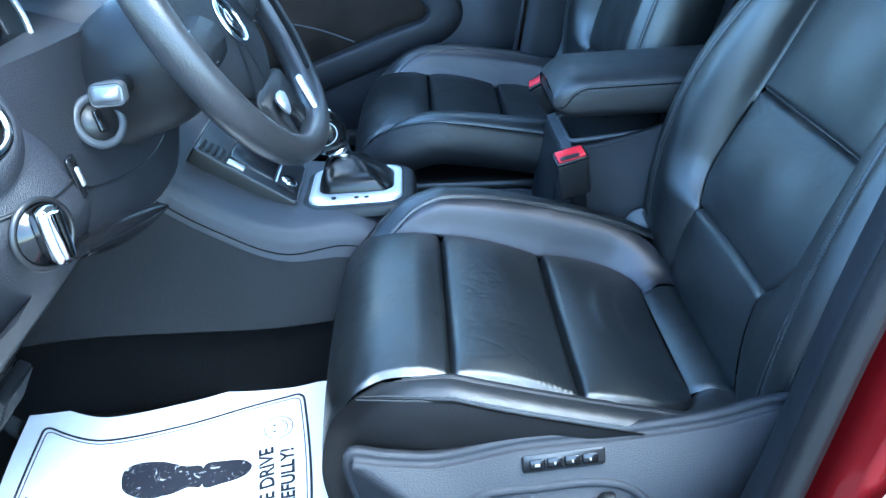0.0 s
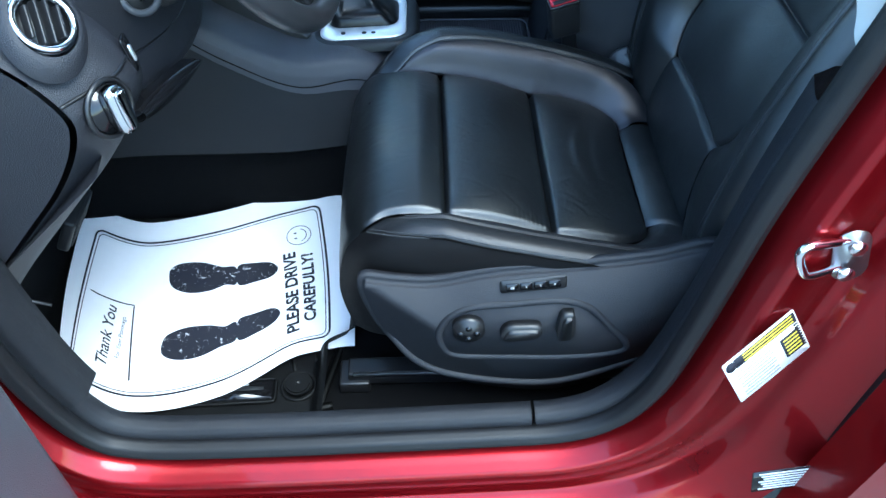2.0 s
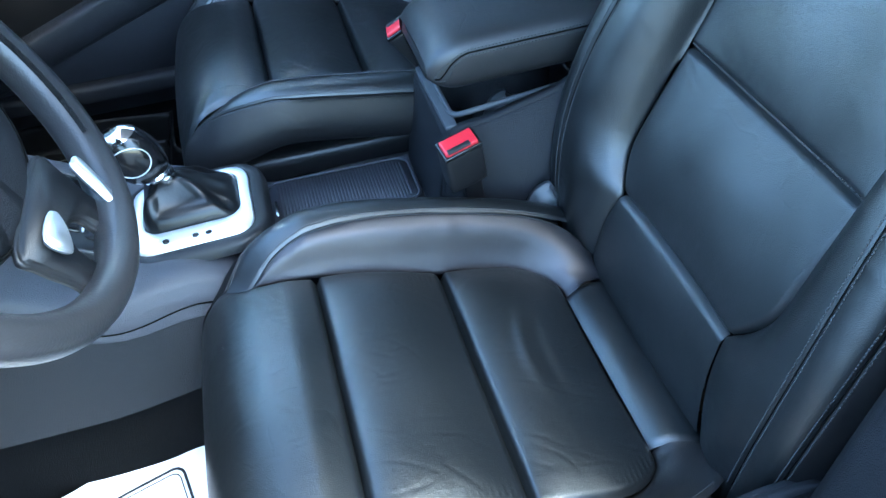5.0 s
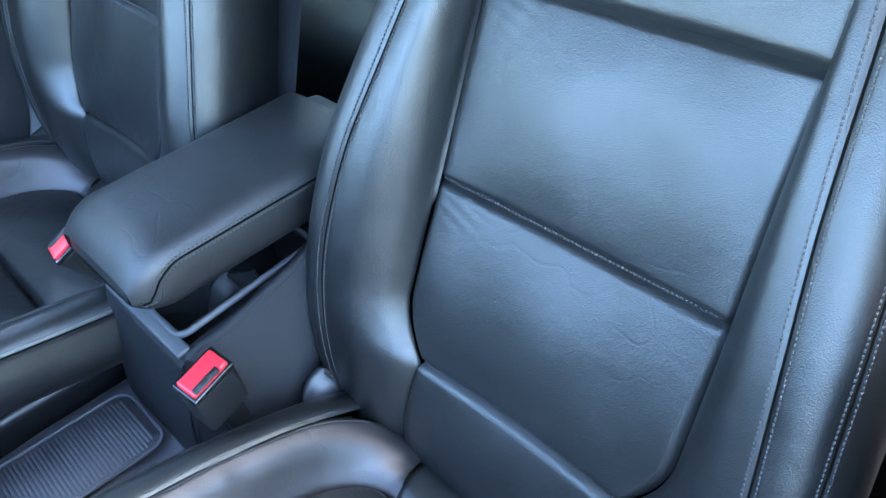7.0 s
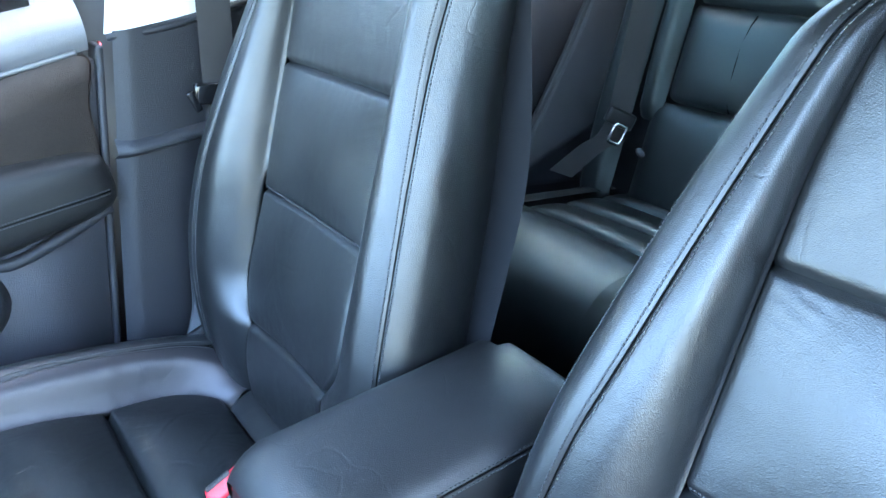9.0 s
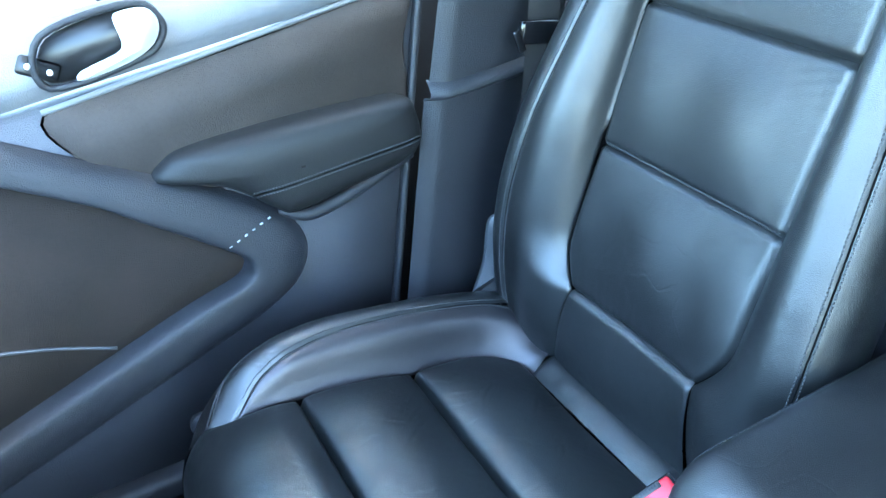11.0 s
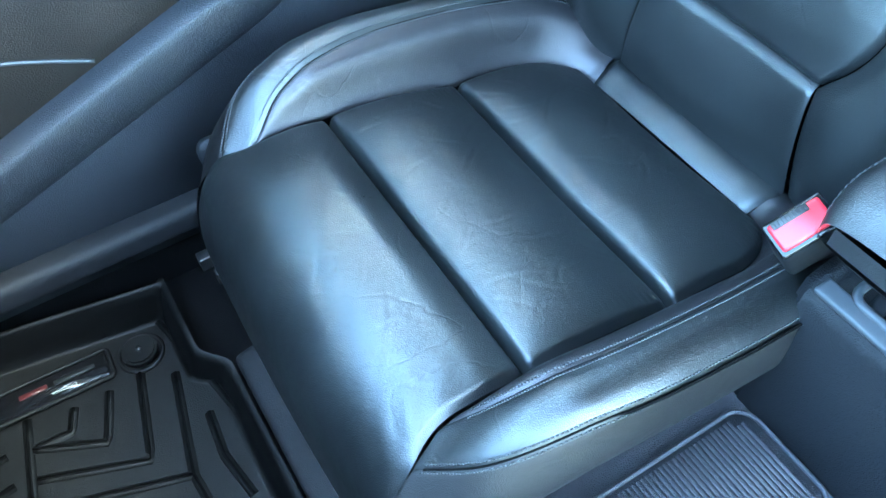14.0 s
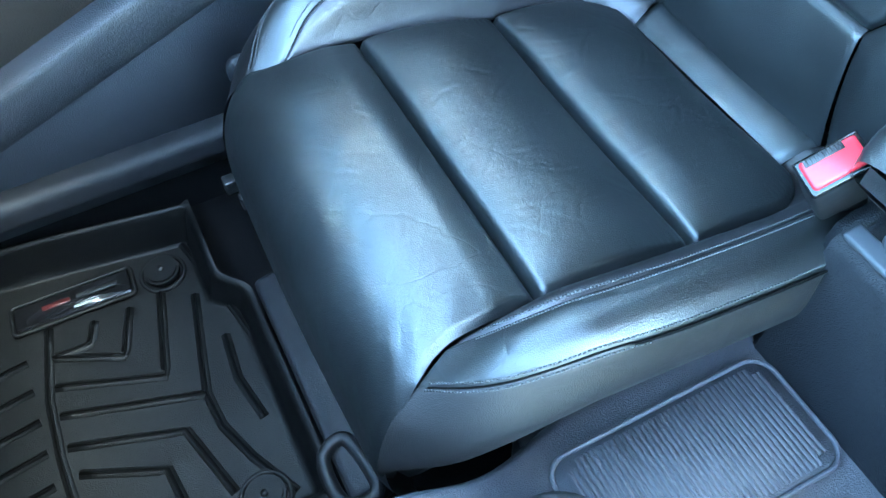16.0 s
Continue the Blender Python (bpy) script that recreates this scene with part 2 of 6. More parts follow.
def rbox(size, bevel=0.004, seg=3, m=Matrix()):
    bm = bmesh.new()
    bmesh.ops.create_cube(bm, size=1)
    bmesh.ops.scale(bm, vec=size, verts=bm.verts)
    if bevel:
        bmesh.ops.bevel(bm, geom=bm.edges[:], offset=min(bevel, min(size) * 0.45), segments=seg, affect="EDGES", profile=0.6)
    bmesh.ops.transform(bm, matrix=m, verts=bm.verts)
    return bm


def disc(radius, depth, m=Matrix(), n=28, bevel=0.0, top=None):
    bm = bmesh.new()
    bmesh.ops.create_cone(bm, cap_ends=True, segments=n, radius1=radius, radius2=radius if top is None else top, depth=depth)
    if bevel:
        rim = [e for e in bm.edges if len(e.link_faces) == 2 and any(len(f.verts) > 4 for f in e.link_faces)]
        bmesh.ops.bevel(bm, geom=rim, offset=bevel, segments=2, affect="EDGES")
    bmesh.ops.transform(bm, matrix=m, verts=bm.verts)
    return bm


def plate(outline, depth, bevel=0.002, m=Matrix(), seg=2):
    """An extruded outline in the xy plane, from z = 0 to depth, with a bevelled edge."""
    bm = bmesh.new()
    face = bm.faces.new([bm.verts.new((x, y, 0)) for x, y in outline])
    up = bmesh.ops.extrude_face_region(bm, geom=[face])
    bmesh.ops.translate(bm, vec=(0, 0, depth), verts=[g for g in up["geom"] if isinstance(g, bmesh.types.BMVert)])
    bmesh.ops.recalc_face_normals(bm, faces=bm.faces)
    if bevel:
        bmesh.ops.bevel(bm, geom=[e for e in bm.edges if all(len(f.verts) >= len(outline) or True for f in e.link_faces) and abs(e.verts[0].co.z - e.verts[1].co.z) < 1e-6], offset=bevel, segments=seg, affect="EDGES")
    bmesh.ops.transform(bm, matrix=m, verts=bm.verts)
    return bm


def rounded(w, h, r, n=6, cx=0.0, cy=0.0):
    """A rounded rectangle's outline."""
    pts = []
    for sx, sy, a0 in ((1, 1, 0), (-1, 1, 90), (-1, -1, 180), (1, -1, 270)):
        for k in range(n + 1):
            a = radians(a0 + 90 * k / n)
            pts.append((cx + sx * (w / 2 - r) + r * math.cos(a), cy + sy * (h / 2 - r) + r * math.sin(a)))
    return pts


def smooth_outline(points, n=6):
    """A closed smooth outline through points."""
    k = len(points)
    out = []
    for i in range(k):
        a, b, c, d = (np.array(points[(i + o) % k], float) for o in (-1, 0, 1, 2))
        for j in range(n):
            f = j / n
            out.append(tuple(0.5 * ((2 * b) + (c - a) * f + (2 * a - 5 * b + 4 * c - d) * f * f + (3 * b - a - 3 * c + d) * f ** 3)))
    return out


def tube(points, r, sides=8, n=0, closed=False, ends=True):
    """A round bar along points; n > 0 smooths the way into n pieces."""
    if n:
        points = [spline(points, i / n) for i in range(n + 1)]
    P = [Vector(p) for p in points]
    bm = bmesh.new()
    rings = []
    k = len(P)
    side = None
    for i, p in enumerate(P):
        d = (P[(i + 1) % k] - P[i - 1]) if closed else (P[min(i + 1, k - 1)] - P[max(i - 1, 0)])
        d.normalize()
        if side is None:
            side = d.orthogonal().normalized()
        side = (side - d * side.dot(d)).normalized()
        up = d.cross(side)
        rad = r[i] if isinstance(r, (list, tuple)) else r
        rings.append([bm.verts.new(p + (side * math.cos(2 * math.pi * a / sides) + up * math.sin(2 * math.pi * a / sides)) * rad) for a in range(sides)])
    for i in range(k if closed else k - 1):
        q, w = rings[i], rings[(i + 1) % k]
        for a in range(sides):
            bm.faces.new((q[a], q[(a + 1) % sides], w[(a + 1) % sides], w[a]))
    if ends and not closed:
        bm.faces.new(rings[0][::-1])
        bm.faces.new(rings[-1])
    return bm


def stitches(way, count, r=0.0009, gap=0.35, lift=(0, 0, 0)):
    """Short thread dashes along way(t)."""
    bm = bmesh.new()
    for i in range(count):
        a, b = Vector(way(i / count)), Vector(way((i + 1 - gap) / count))
        a, b = a + Vector(lift), b + Vector(lift)
        d = (b - a).normalized()
        s = d.orthogonal().normalized()
        u = d.cross(s)
        A = [bm.verts.new(a + (s * x + u * y) * r) for x, y in ((1, 0), (0, 1), (-1, 0), (0, -1))]
        B = [bm.verts.new(b + (s * x + u * y) * r) for x, y in ((1, 0), (0, 1), (-1, 0), (0, -1))]
        for k in range(4):
            bm.faces.new((A[k], A[(k + 1) % 4], B[(k + 1) % 4], B[k]))
        bm.faces.new(A[::-1])
        bm.faces.new(B)
    return bm


def raised(fn, u, v, lift, toward):
    """A point of fn(u, v), lifted off the surface to the side of toward."""
    p = Vector(fn(u, v))
    du, dv = Vector(fn(min(1, u + 0.004), v)) - Vector(fn(max(0, u - 0.004), v)), Vector(fn(u, min(1, v + 0.004))) - Vector(fn(u, max(0, v - 0.004)))
    n = du.cross(dv)
    if n.length < 1e-12:
        return p
    n.normalize()
    return p + n * (lift if n.dot(Vector(toward)) > 0 else -lift)


def ramp(x, a, b):
    t = min(1, max(0, (x - a) / (b - a)))
    return t * t * (3 - 2 * t)


def bulge(u, v, h, p=4):
    return h * (1 - abs(2 * u - 1) ** p) * (1 - abs(2 * v - 1) ** p)


def padded(outline, heights, place):
    """A cushion over an outline: rings drawn in to the middle, each (share, height), set down by place(x, y, h)."""
    cx, cy = (sum(p[k] for p in outline) / len(outline) for k in (0, 1))
    n = len(heights) - 1
    def fn(u, v):
        x, y = outline[int(u * len(outline) + 0.5) % len(outline)]
        f, h = heights[min(n, round(v * n))]
        return place(cx + (x - cx) * f, cy + (y - cy) * f, h)
    return surf(fn, len(outline), n, True)


def pillow(u, v, h, pu=6, pv=2):
    return h * (1 - abs(2 * u - 1) ** pu) * (1 - abs(2 * v - 1) ** pv)


def join(*bms):
    """One bmesh of several."""
    out = bmesh.new()
    for b in bms:
        me = bpy.data.meshes.new("tmp")
        b.to_mesh(me)
        b.free()
        out.from_mesh(me)
        bpy.data.meshes.remove(me)
    return out


def letters(text, size, place, align="CENTER", bold=0.0):
    """The flat mesh of a text in the built-in font, each point set down by place(x, y)."""
    cu = bpy.data.curves.new("text", "FONT")
    cu.body, cu.size, cu.align_x = text, size, align
    cu.offset = bold
    ob = bpy.data.objects.new("text", cu)
    scene.collection.objects.link(ob)
    dg = bpy.context.evaluated_depsgraph_get()
    me = bpy.data.meshes.new_from_object(ob.evaluated_get(dg))
    bpy.data.objects.remove(ob)
    bm = bmesh.new()
    bm.from_mesh(me)
    bpy.data.meshes.remove(me)
    for v in bm.verts:
        v.co = place(v.co.x, v.co.y)
    return bm


# ---- large structure ----
ground = tagged(part("ground", rbox((400, 400, 0.2), 0, m=Matrix.Translation((0, 0, -0.1))), DARK_GROUND), "unseen grey ground beside the parked car, kept dark to bounce less light", "ground", kind="structure")


def sweep_xz(way, profile, n, a0=0.0, a1=1.0):
    """Sweeps profile points (inward offset, y) along a curve in the xz plane; inward is to the curve's left."""
    def fn(u, v):
        t = a0 + (a1 - a0) * v
        p, q = spline(way, max(0, t - 0.004)), spline(way, min(1, t + 0.004))
        d = q - p
        d = d / np.linalg.norm(d)
        c = spline(way, t)
        shape = profile(t) if callable(profile) else profile
        k = u * (len(shape) - 1)
        i = min(int(k), len(shape) - 2)
        f = k - i
        off = shape[i][0] * (1 - f) + shape[i + 1][0] * f
        y = shape[i][1] * (1 - f) + shape[i + 1][1] * f
        return (c[0] - d[1] * off, y, c[1] + d[0] * off)
    return surf(fn, (6 if callable(profile) else len(profile) - 1) * 3, n)


# the driver's door opening, from the windscreen post down, along the sill and up the centre post
OPENING = [(-0.62, 1.10), (-0.60, 0.92), (-0.585, 0.74), (-0.56, 0.58), (-0.515, 0.475), (-0.44, 0.437), (-0.30, 0.432), (-0.10, 0.437), (0.06, 0.443), (0.17, 0.452), (0.245, 0.492), (0.292, 0.570), (0.318, 0.68), (0.335, 0.78), (0.355, 0.90), (0.385, 1.03), (0.43, 1.20), (0.49, 1.40)]
body = thing("car_body", (0, 0, 0), "metallic red car body with an open driver's doorway", "car body", kind="structure")
part("door_jamb", sweep_xz(OPENING, [(0.004, -0.690), (-0.004, -0.722), (-0.018, -0.742), (-0.05, -0.736), (-0.088, -0.720), (-0.102, -0.724), (-0.116, -0.750), (-0.135, -0.766), (-0.165, -0.80)], 90), RED, body, "glossy metallic red door jamb")
part("door_seal", sweep_xz(OPENING, [(0.0, -0.690), (0.010, -0.712), (0.022, -0.720), (0.034, -0.714), (0.038, -0.700), (0.030, -0.688)], 90), RUBBER, body, "black rubber door seal")
SILL = [(0.030, -0.696), (0.042, -0.693), (0.049, -0.687), (0.052, -0.676), (0.049, -0.664), (0.024, -0.657), (-0.04, -0.654)]
POST = [(0.030, -0.694), (0.032, -0.686), (0.028, -0.672), (0.016, -0.640), (-0.02, -0.612), (-0.06, -0.605), (-0.10, -0.600)]
def corner(t):
    k = ramp(t, 0.57, 0.74)
    return [(p[0] + (q[0] - p[0]) * k, p[1] + (q[1] - p[1]) * k) for p, q in zip(SILL, POST)]
part("sill_trim", sweep_xz(OPENING, SILL, 80, 0.1975, 0.4985), SILL_PLASTIC, body, "charcoal plastic sill trim")
part("post_trim", sweep_xz(OPENING, corner, 90, 0.5015, 0.875), SILL_PLASTIC, body, "charcoal plastic centre post trim")
part("post_trim", sweep_xz(OPENING, [(0.030, -0.694), (0.046, -0.690), (0.058, -0.676), (0.06, -0.640), (0.0, -0.615)], 30, 0.0, 0.198), PLASTIC, body, "charcoal plastic front post trim")
part("outer_sill", surf(lambda u, v: (-1.1 + 2.9 * v, *spline([(-0.775, 0.34), (-0.80, 0.325), (-0.83, 0.27), (-0.82, 0.20), (-0.74, 0.17)], u)), 12, 20), RED, body)
part("front_post", surf(lambda u, v: (-0.66 + 0.02 * math.sin(v * 3) - 0.5 * u, -0.80 - 0.06 * math.sin(u * 2), 0.30 + 0.85 * v), 8, 12), PLASTIC, body, "charcoal inner face of the front wing")
# floor with the tunnel along the middle
part("floor", surf(lambda u, v: (-0.78 + 2.7 * v, -0.66 + 1.40 * u, 0.372 + 0.056 * ramp(-0.66 + 1.40 * u, 0.05, 0.22) + 0.16 * math.exp(-((-0.66 + 1.40 * u - 0.01) / 0.06) ** 4)), 64, 30), CARPET, body, "black carpeted floor")
part("toe_board", surf(lambda u, v: (-0.78 - 0.25 * v, -0.66 + 1.32 * u, 0.372 + 0.45 * v), 8, 8), CARPET, body)
part("far_sill", rbox((2.9, 0.10, 0.040), 0.014, 4, Matrix.Translation((0.35, 0.715, 0.560))), PLASTIC, body, "charcoal plastic sill trim")
part("far_sill_carpet", rbox((2.9, 0.030, 0.200), 0.004, 2, Matrix.Translation((0.35, 0.726, 0.448))), CARPET, body, "black carpet below the sill trim")
part("far_outer_sill", rbox((2.9, 0.10, 0.30), 0.03, 3, Matrix.Translation((0.35, 0.79, 0.33))), RED, body)
# roof, rear and the frames of the windows
part("far_post_backing", rbox((0.40, 0.03, 1.0), 0.005, 1, Matrix.Translation((0.38, 0.765, 0.80))), BLACK, body)
# roof is out of view; front edge extended forward to shade the cabin
part("roof", surf(lambda u, v: (-0.16 + 2.11 * v, -0.60 + 1.2 * u, 1.615 + 0.035 * math.sin(math.pi * u) + 0.03 * math.sin(math.pi * v)), 14, 16), HEADLINER, body, "pale cloth headliner")
part("roof_skin", surf(lambda u, v: (-0.19 + 2.18 * v, -0.63 + 1.26 * u, 1.66 + 0.04 * math.sin(math.pi * u) + 0.03 * math.sin(math.pi * v)), 14, 16), RED, body)
for sy in (-1, 1):
    part("roof_rail", tube([(-1.02, sy * 0.70, 1.07), (-0.62, sy * 0.660, 1.38), (-0.17, sy * 0.61, 1.63), (0.9, sy * 0.60, 1.66), (1.95, sy * 0.60, 1.62)], 0.035, 8, 30), PLASTIC, body)
    part("rear_quarter", rbox((0.62, 0.10, 1.05), 0.03, 3, Matrix.Translation((1.75, sy * 0.72, 0.72))), PLASTIC, body)
    part("rear_post", tube([(1.75, sy * 0.68, 1.2), (1.9, sy * 0.62, 1.62)], 0.07, 8), PLASTIC, body)
part("tail_panel", rbox((0.08, 1.4, 0.85), 0.03, 3, Matrix.Translation((2.05, 0, 0.72))), PLASTIC, body)
part("bulkhead", rbox((0.06, 1.42, 0.75), 0.02, 2, Matrix.Translation((-1.06, 0, 0.70))), BLACK, body)
part("bonnet", surf(lambda u, v: (-2.0 + 0.95 * v, -0.72 + 1.44 * u, 0.93 + 0.12 * v + 0.03 * math.sin(math.pi * u)), 10, 10), RED, body)

# ---- front seats ----


def hermite(knots, x):
    """A smooth value at x through knots (x, y, ...)."""
    k = len(knots)
    if x <= knots[0][0]:
        return np.array(knots[0][1:], float)
    if x >= knots[-1][0]:
        return np.array(knots[-1][1:], float)
    i = next(j for j in range(k - 1) if x <= knots[j + 1][0])
    p = [(q[0], np.array(q[1:], float)) for q in knots]
    slope = lambda j: (p[min(j + 1, k - 1)][1] - p[max(j - 1, 0)][1]) / (p[min(j + 1, k - 1)][0] - p[max(j - 1, 0)][0])
    w = p[i + 1][0] - p[i][0]
    f = (x - p[i][0]) / w
    return (2 * f ** 3 - 3 * f ** 2 + 1) * p[i][1] + (f ** 3 - 2 * f ** 2 + f) * w * slope(i) + (3 * f ** 2 - 2 * f ** 3) * p[i + 1][1] + (f ** 3 - f ** 2) * w * slope(i + 1)


def loft(section, place, nu, nv, groove=0.0022, seams=(0, 1)):
    """A panel across section(v), a row of points, with its sewn edges pulled in; returns the bmesh and the surface."""
    grid = np.array([[spline(row, i / nu) for i in range(nu + 1)] for row in [[np.array(q, float) for q in section(j / nv)] for j in range(nv + 1)]])
    across, along = np.gradient(grid, axis=1), np.gradient(grid, axis=0)
    n = np.cross(across, along)
    n /= np.linalg.norm(n, axis=2, keepdims=True) + 1e-9
    n *= np.where(n[:, :, 2:] > -0.2, 1.0, -1.0)
    wide = np.linalg.norm(grid[:, -1] - grid[:, 0], axis=1)
    edge = np.min([np.abs(np.linspace(0, 1, nu + 1) - k) for k in seams], axis=0)
    deep = groove * np.exp(-(edge[None, :] * wide[:, None] / 0.0035) ** 2)
    grid = grid - n * deep[:, :, None]
    world = np.array([[place(*p) for p in row] for row in grid])
    def fn(u, v):
        a, b = min(max(u, 0), 1) * nu, min(max(v, 0), 1) * nv
        i, j = min(int(a), nu - 1), min(int(b), nv - 1)
        f, g = a - i, b - j
        return tuple((world[j, i] * (1 - f) + world[j, i + 1] * f) * (1 - g) + (world[j + 1, i] * (1 - f) + world[j + 1, i + 1] * f) * g)
    return surf(fn, nu, nv), fn


def sewn(fns, parent, count, t0, t1, off=0.0052, toward=(0, 0, 1)):
    """A sewn joint where the first surface's u = 1 meets the second's u = 0, with a row of stitches on both."""
    one, two = fns
    span = lambda fn, v: max(1e-4, (Vector(fn(0, v)) - Vector(fn(1, v))).length)
    part("seam", tube([(Vector(one(1, v)) + Vector(two(0, v))) / 2 for v in [t0 + (t1 - t0) * k / 90 for k in range(91)]], 0.0011, 6), SEAM, parent)
    for fn, at in ((one, 1), (two, 0)):
        def row(t, fn=fn, at=at):
            v = t0 + (t1 - t0) * t
            o = min(0.4, off / span(fn, v))
            return raised(fn, 1 - o if at else o, v, 0.0004, toward)
        part("stitching", stitches(row, round(count * 1.35), 0.00085, 0.30), THREAD, parent, "grey double stitching")


def front_seat(cy, side, z0, slope, px, pz, recline, cb, hk, name_label):
    """A leather front seat. Outboard is side * y; z0: the cushion's height at its first seam."""
    seat = thing("front_seat", (0.1, cy, 0.40), name_label, "car seat", "front seats")
    W = lambda x, yo, z: (x, cy + side * yo, z)
    zc = lambda x: z0 - slope * x if x > 0 else z0 - slope * x - 2.4 * x * x
    base = lambda x: z0 - slope * max(x, 0.0)
    L = lambda x, yo, h: W(x, yo, base(x) + h)
    inner = lambda x: 0.171 - 0.056 * (1 - math.sqrt(max(0.0, 1 - (max(0.0, x - 0.225) / 0.0765) ** 2)))
    # cushion panels between the seams
    def worn(seed, length, width, count):
        """Shallow creases scattered over a panel: a function of metres along it."""
        rng = random.Random(seed)
        ways = [(rng.uniform(0.1, 0.9) * length, rng.uniform(-0.85, 0.85) * width, rng.uniform(-0.9, 0.9), rng.uniform(0.012, 0.036), rng.uniform(-9, 9), rng.uniform(0.5, 1.0)) for _ in range(count)]
        def depth(a, b):
            total = 0.0
            for a0, b0, turn, half, bend, deep in ways:
                da, db = a - a0, b - b0
                along, off = da * math.cos(turn) + db * math.sin(turn), db * math.cos(turn) - da * math.sin(turn)
                if abs(along) < half and abs(off) < 0.02:
                    d = off - bend * along * along
                    total -= deep * (1 - (along / half) ** 2) * (math.exp(-(d / 0.0018) ** 2) - 0.45 * math.exp(-((d - 0.0045) / 0.0030) ** 2))
            return 0.00034 * total
        return depth
    def flat_panel(x0, x1, h, seed):
        crease = worn(int(seed * 10 + side), x1 - x0, 0.17, 26)
        def fn(u, v):
            x = x0 + (x1 - x0) * v
            e = min(u, 1 - u)
            y = (2 * u - 1) * inner(x)
            edge = min(v, 1 - v) * (x1 - x0)
            dip = -0.011 * math.exp(-(edge / 0.0042) ** 2) - 0.006 * math.exp(-(e * 0.34 / 0.0045) ** 2)
            lump = h * (1 - 0.7 * abs(2 * u - 1) ** 5) * (1 - abs(2 * v ** 0.80 - 1) ** 2.2)
            gather = 0.00022 * math.sin(95 * u + 4 * math.sin(9 * u + seed)) * math.exp(-edge / 0.014) * ramp(edge, 0.0, 0.005)
            tuck = 0.0006 * math.sin(150 * v + 7 * u) * math.exp(-(e * 0.34 / 0.020) ** 2) * ramp(e * 0.34, 0.002, 0.010) * ramp(v, 0.45, 0.9)
            fold = (0.0040 * math.exp(-((x - 0.208 - 2.2 * y * y) / 0.0085) ** 2) * math.exp(-((y + 0.02) / 0.050) ** 2) - 0.0028 * math.exp(-((x - 0.229 - 2.2 * y * y) / 0.008) ** 2) * math.exp(-((y + 0.02) / 0.05) ** 2)) * (side < 0)
            return W(x, y, zc(x) + dip + lump - 0.006 * math.sin(math.pi * u) + gather + tuck + fold + crease(x - x0, y))
        return surf(fn, 170, 84)
    prof = [(0.0, 0.0), (-0.040, 0.004), (-0.080, 0.002), (-0.113, -0.013), (-0.137, -0.043), (-0.150, -0.085), (-0.152, -0.14), (-0.140, -0.195), (-0.12, -0.22)]
    wide = [0.171, 0.171, 0.173, 0.186, 0.193, 0.195, 0.195, 0.194, 0.192]
    nose_worn = worn(77 + side, 0.16, 0.17, 30)
    def front_fn(u, v):
        p = spline(prof, v)
        hw = float(spline([(w, 0) for w in wide], v)[0])
        y = 2 * u - 1
        e = min(u, 1 - u) * 0.36
        dip = -0.011 * math.exp(-(v * 0.36 / 0.005) ** 2) - 0.006 * math.exp(-(e / 0.0045) ** 2) * (1 - ramp(v, 0.25, 0.4))
        back = 0.005 * math.exp(-(e / 0.007) ** 2) * ramp(v, 0.25, 0.45)
        crease = 0.0004 * math.sin(60 * v + 9 * math.sin(5 * u)) * math.exp(-((abs(y) - 0.86) / 0.10) ** 2) * ramp(v, 0.05, 0.2) * (1 - ramp(v, 0.4, 0.6))
        return W(p[0] + back - 0.006 * (1 - y * y) * ramp(v, 0.3, 0.6), y * hw, z0 + p[1] + dip + crease + nose_worn(v * 0.42, y * hw) + 0.015 * (1 - 0.75 * abs(y) ** 3.5) * (1 - v) * ramp(v, 0, 0.12))
    part("cushion_front_panel", surf(front_fn, 150, 150), LEATHER, seat)
    part("cushion_middle_panel", flat_panel(0.0, 0.150, 0.021, 2.0), LEATHER, seat)
    part("cushion_rear_panel", flat_panel(0.150, 0.300, 0.018, 5.0), LEATHER, seat)
    # the roll behind the insert, between two short cross seams
    def roll_fn(u, v):
        y = 2 * u - 1
        half = 0.116 + 0.022 * v
        swell = math.sin(math.pi * min(1, 0.04 + 0.90 * v)) ** 0.7
        pull = 0.0003 * math.sin(34 * u + 5 * v) * math.exp(-((v - 0.2) / 0.25) ** 2)
        return L(0.2975 + 0.090 * v, y * half, -0.012 + 0.034 * swell - 0.014 * v - 0.005 * math.exp(-((1 - abs(y)) / 0.035) ** 2) + pull)
    part("cushion_back_roll", surf(roll_fn, 70, 26), LEATHER, seat)
    # cushion bolsters: an inner face, a top strip and the skirt, sewn along the ridge
    for sd in (-1, 1):
        k = (0.42 if side < 0 else 1.0) if sd > 0 else (1.0 if side < 0 else 0.90)
        LS = lambda x, yo, h, sd=sd: L(x, sd * yo, h)
        foot = [(0.0, -0.074, 0.1710, -0.004), (0.14, -0.030, 0.1712, -0.004), (0.30, 0.050, 0.1712, -0.008), (0.46, 0.130, 0.1712, -0.009), (0.64, 0.215, 0.1710, -0.009), (0.80, 0.268, 0.159, -0.009), (0.92, 0.292, 0.137, -0.010), (1.0, 0.2985, 0.116, -0.012)]
        ridge = [(0.0, -0.076, 0.1735, -0.001), (0.14, -0.030, 0.193, 0.034 * k), (0.30, 0.050, 0.207, 0.056 * k), (0.46, 0.130, 0.211, 0.063 * k), (0.64, 0.215, 0.209, 0.064 * k), (0.80, 0.300, 0.199, 0.058 * k), (0.92, 0.358, 0.172, 0.030), (1.0, 0.386, 0.137, -0.006)]
        def face(v, foot=foot, ridge=ridge, k=k):
            a, b = hermite(foot, v), hermite(ridge, v)
            rise = 0.012 * ramp(v, 0.0, 0.25) * (0.35 + 0.65 * k)
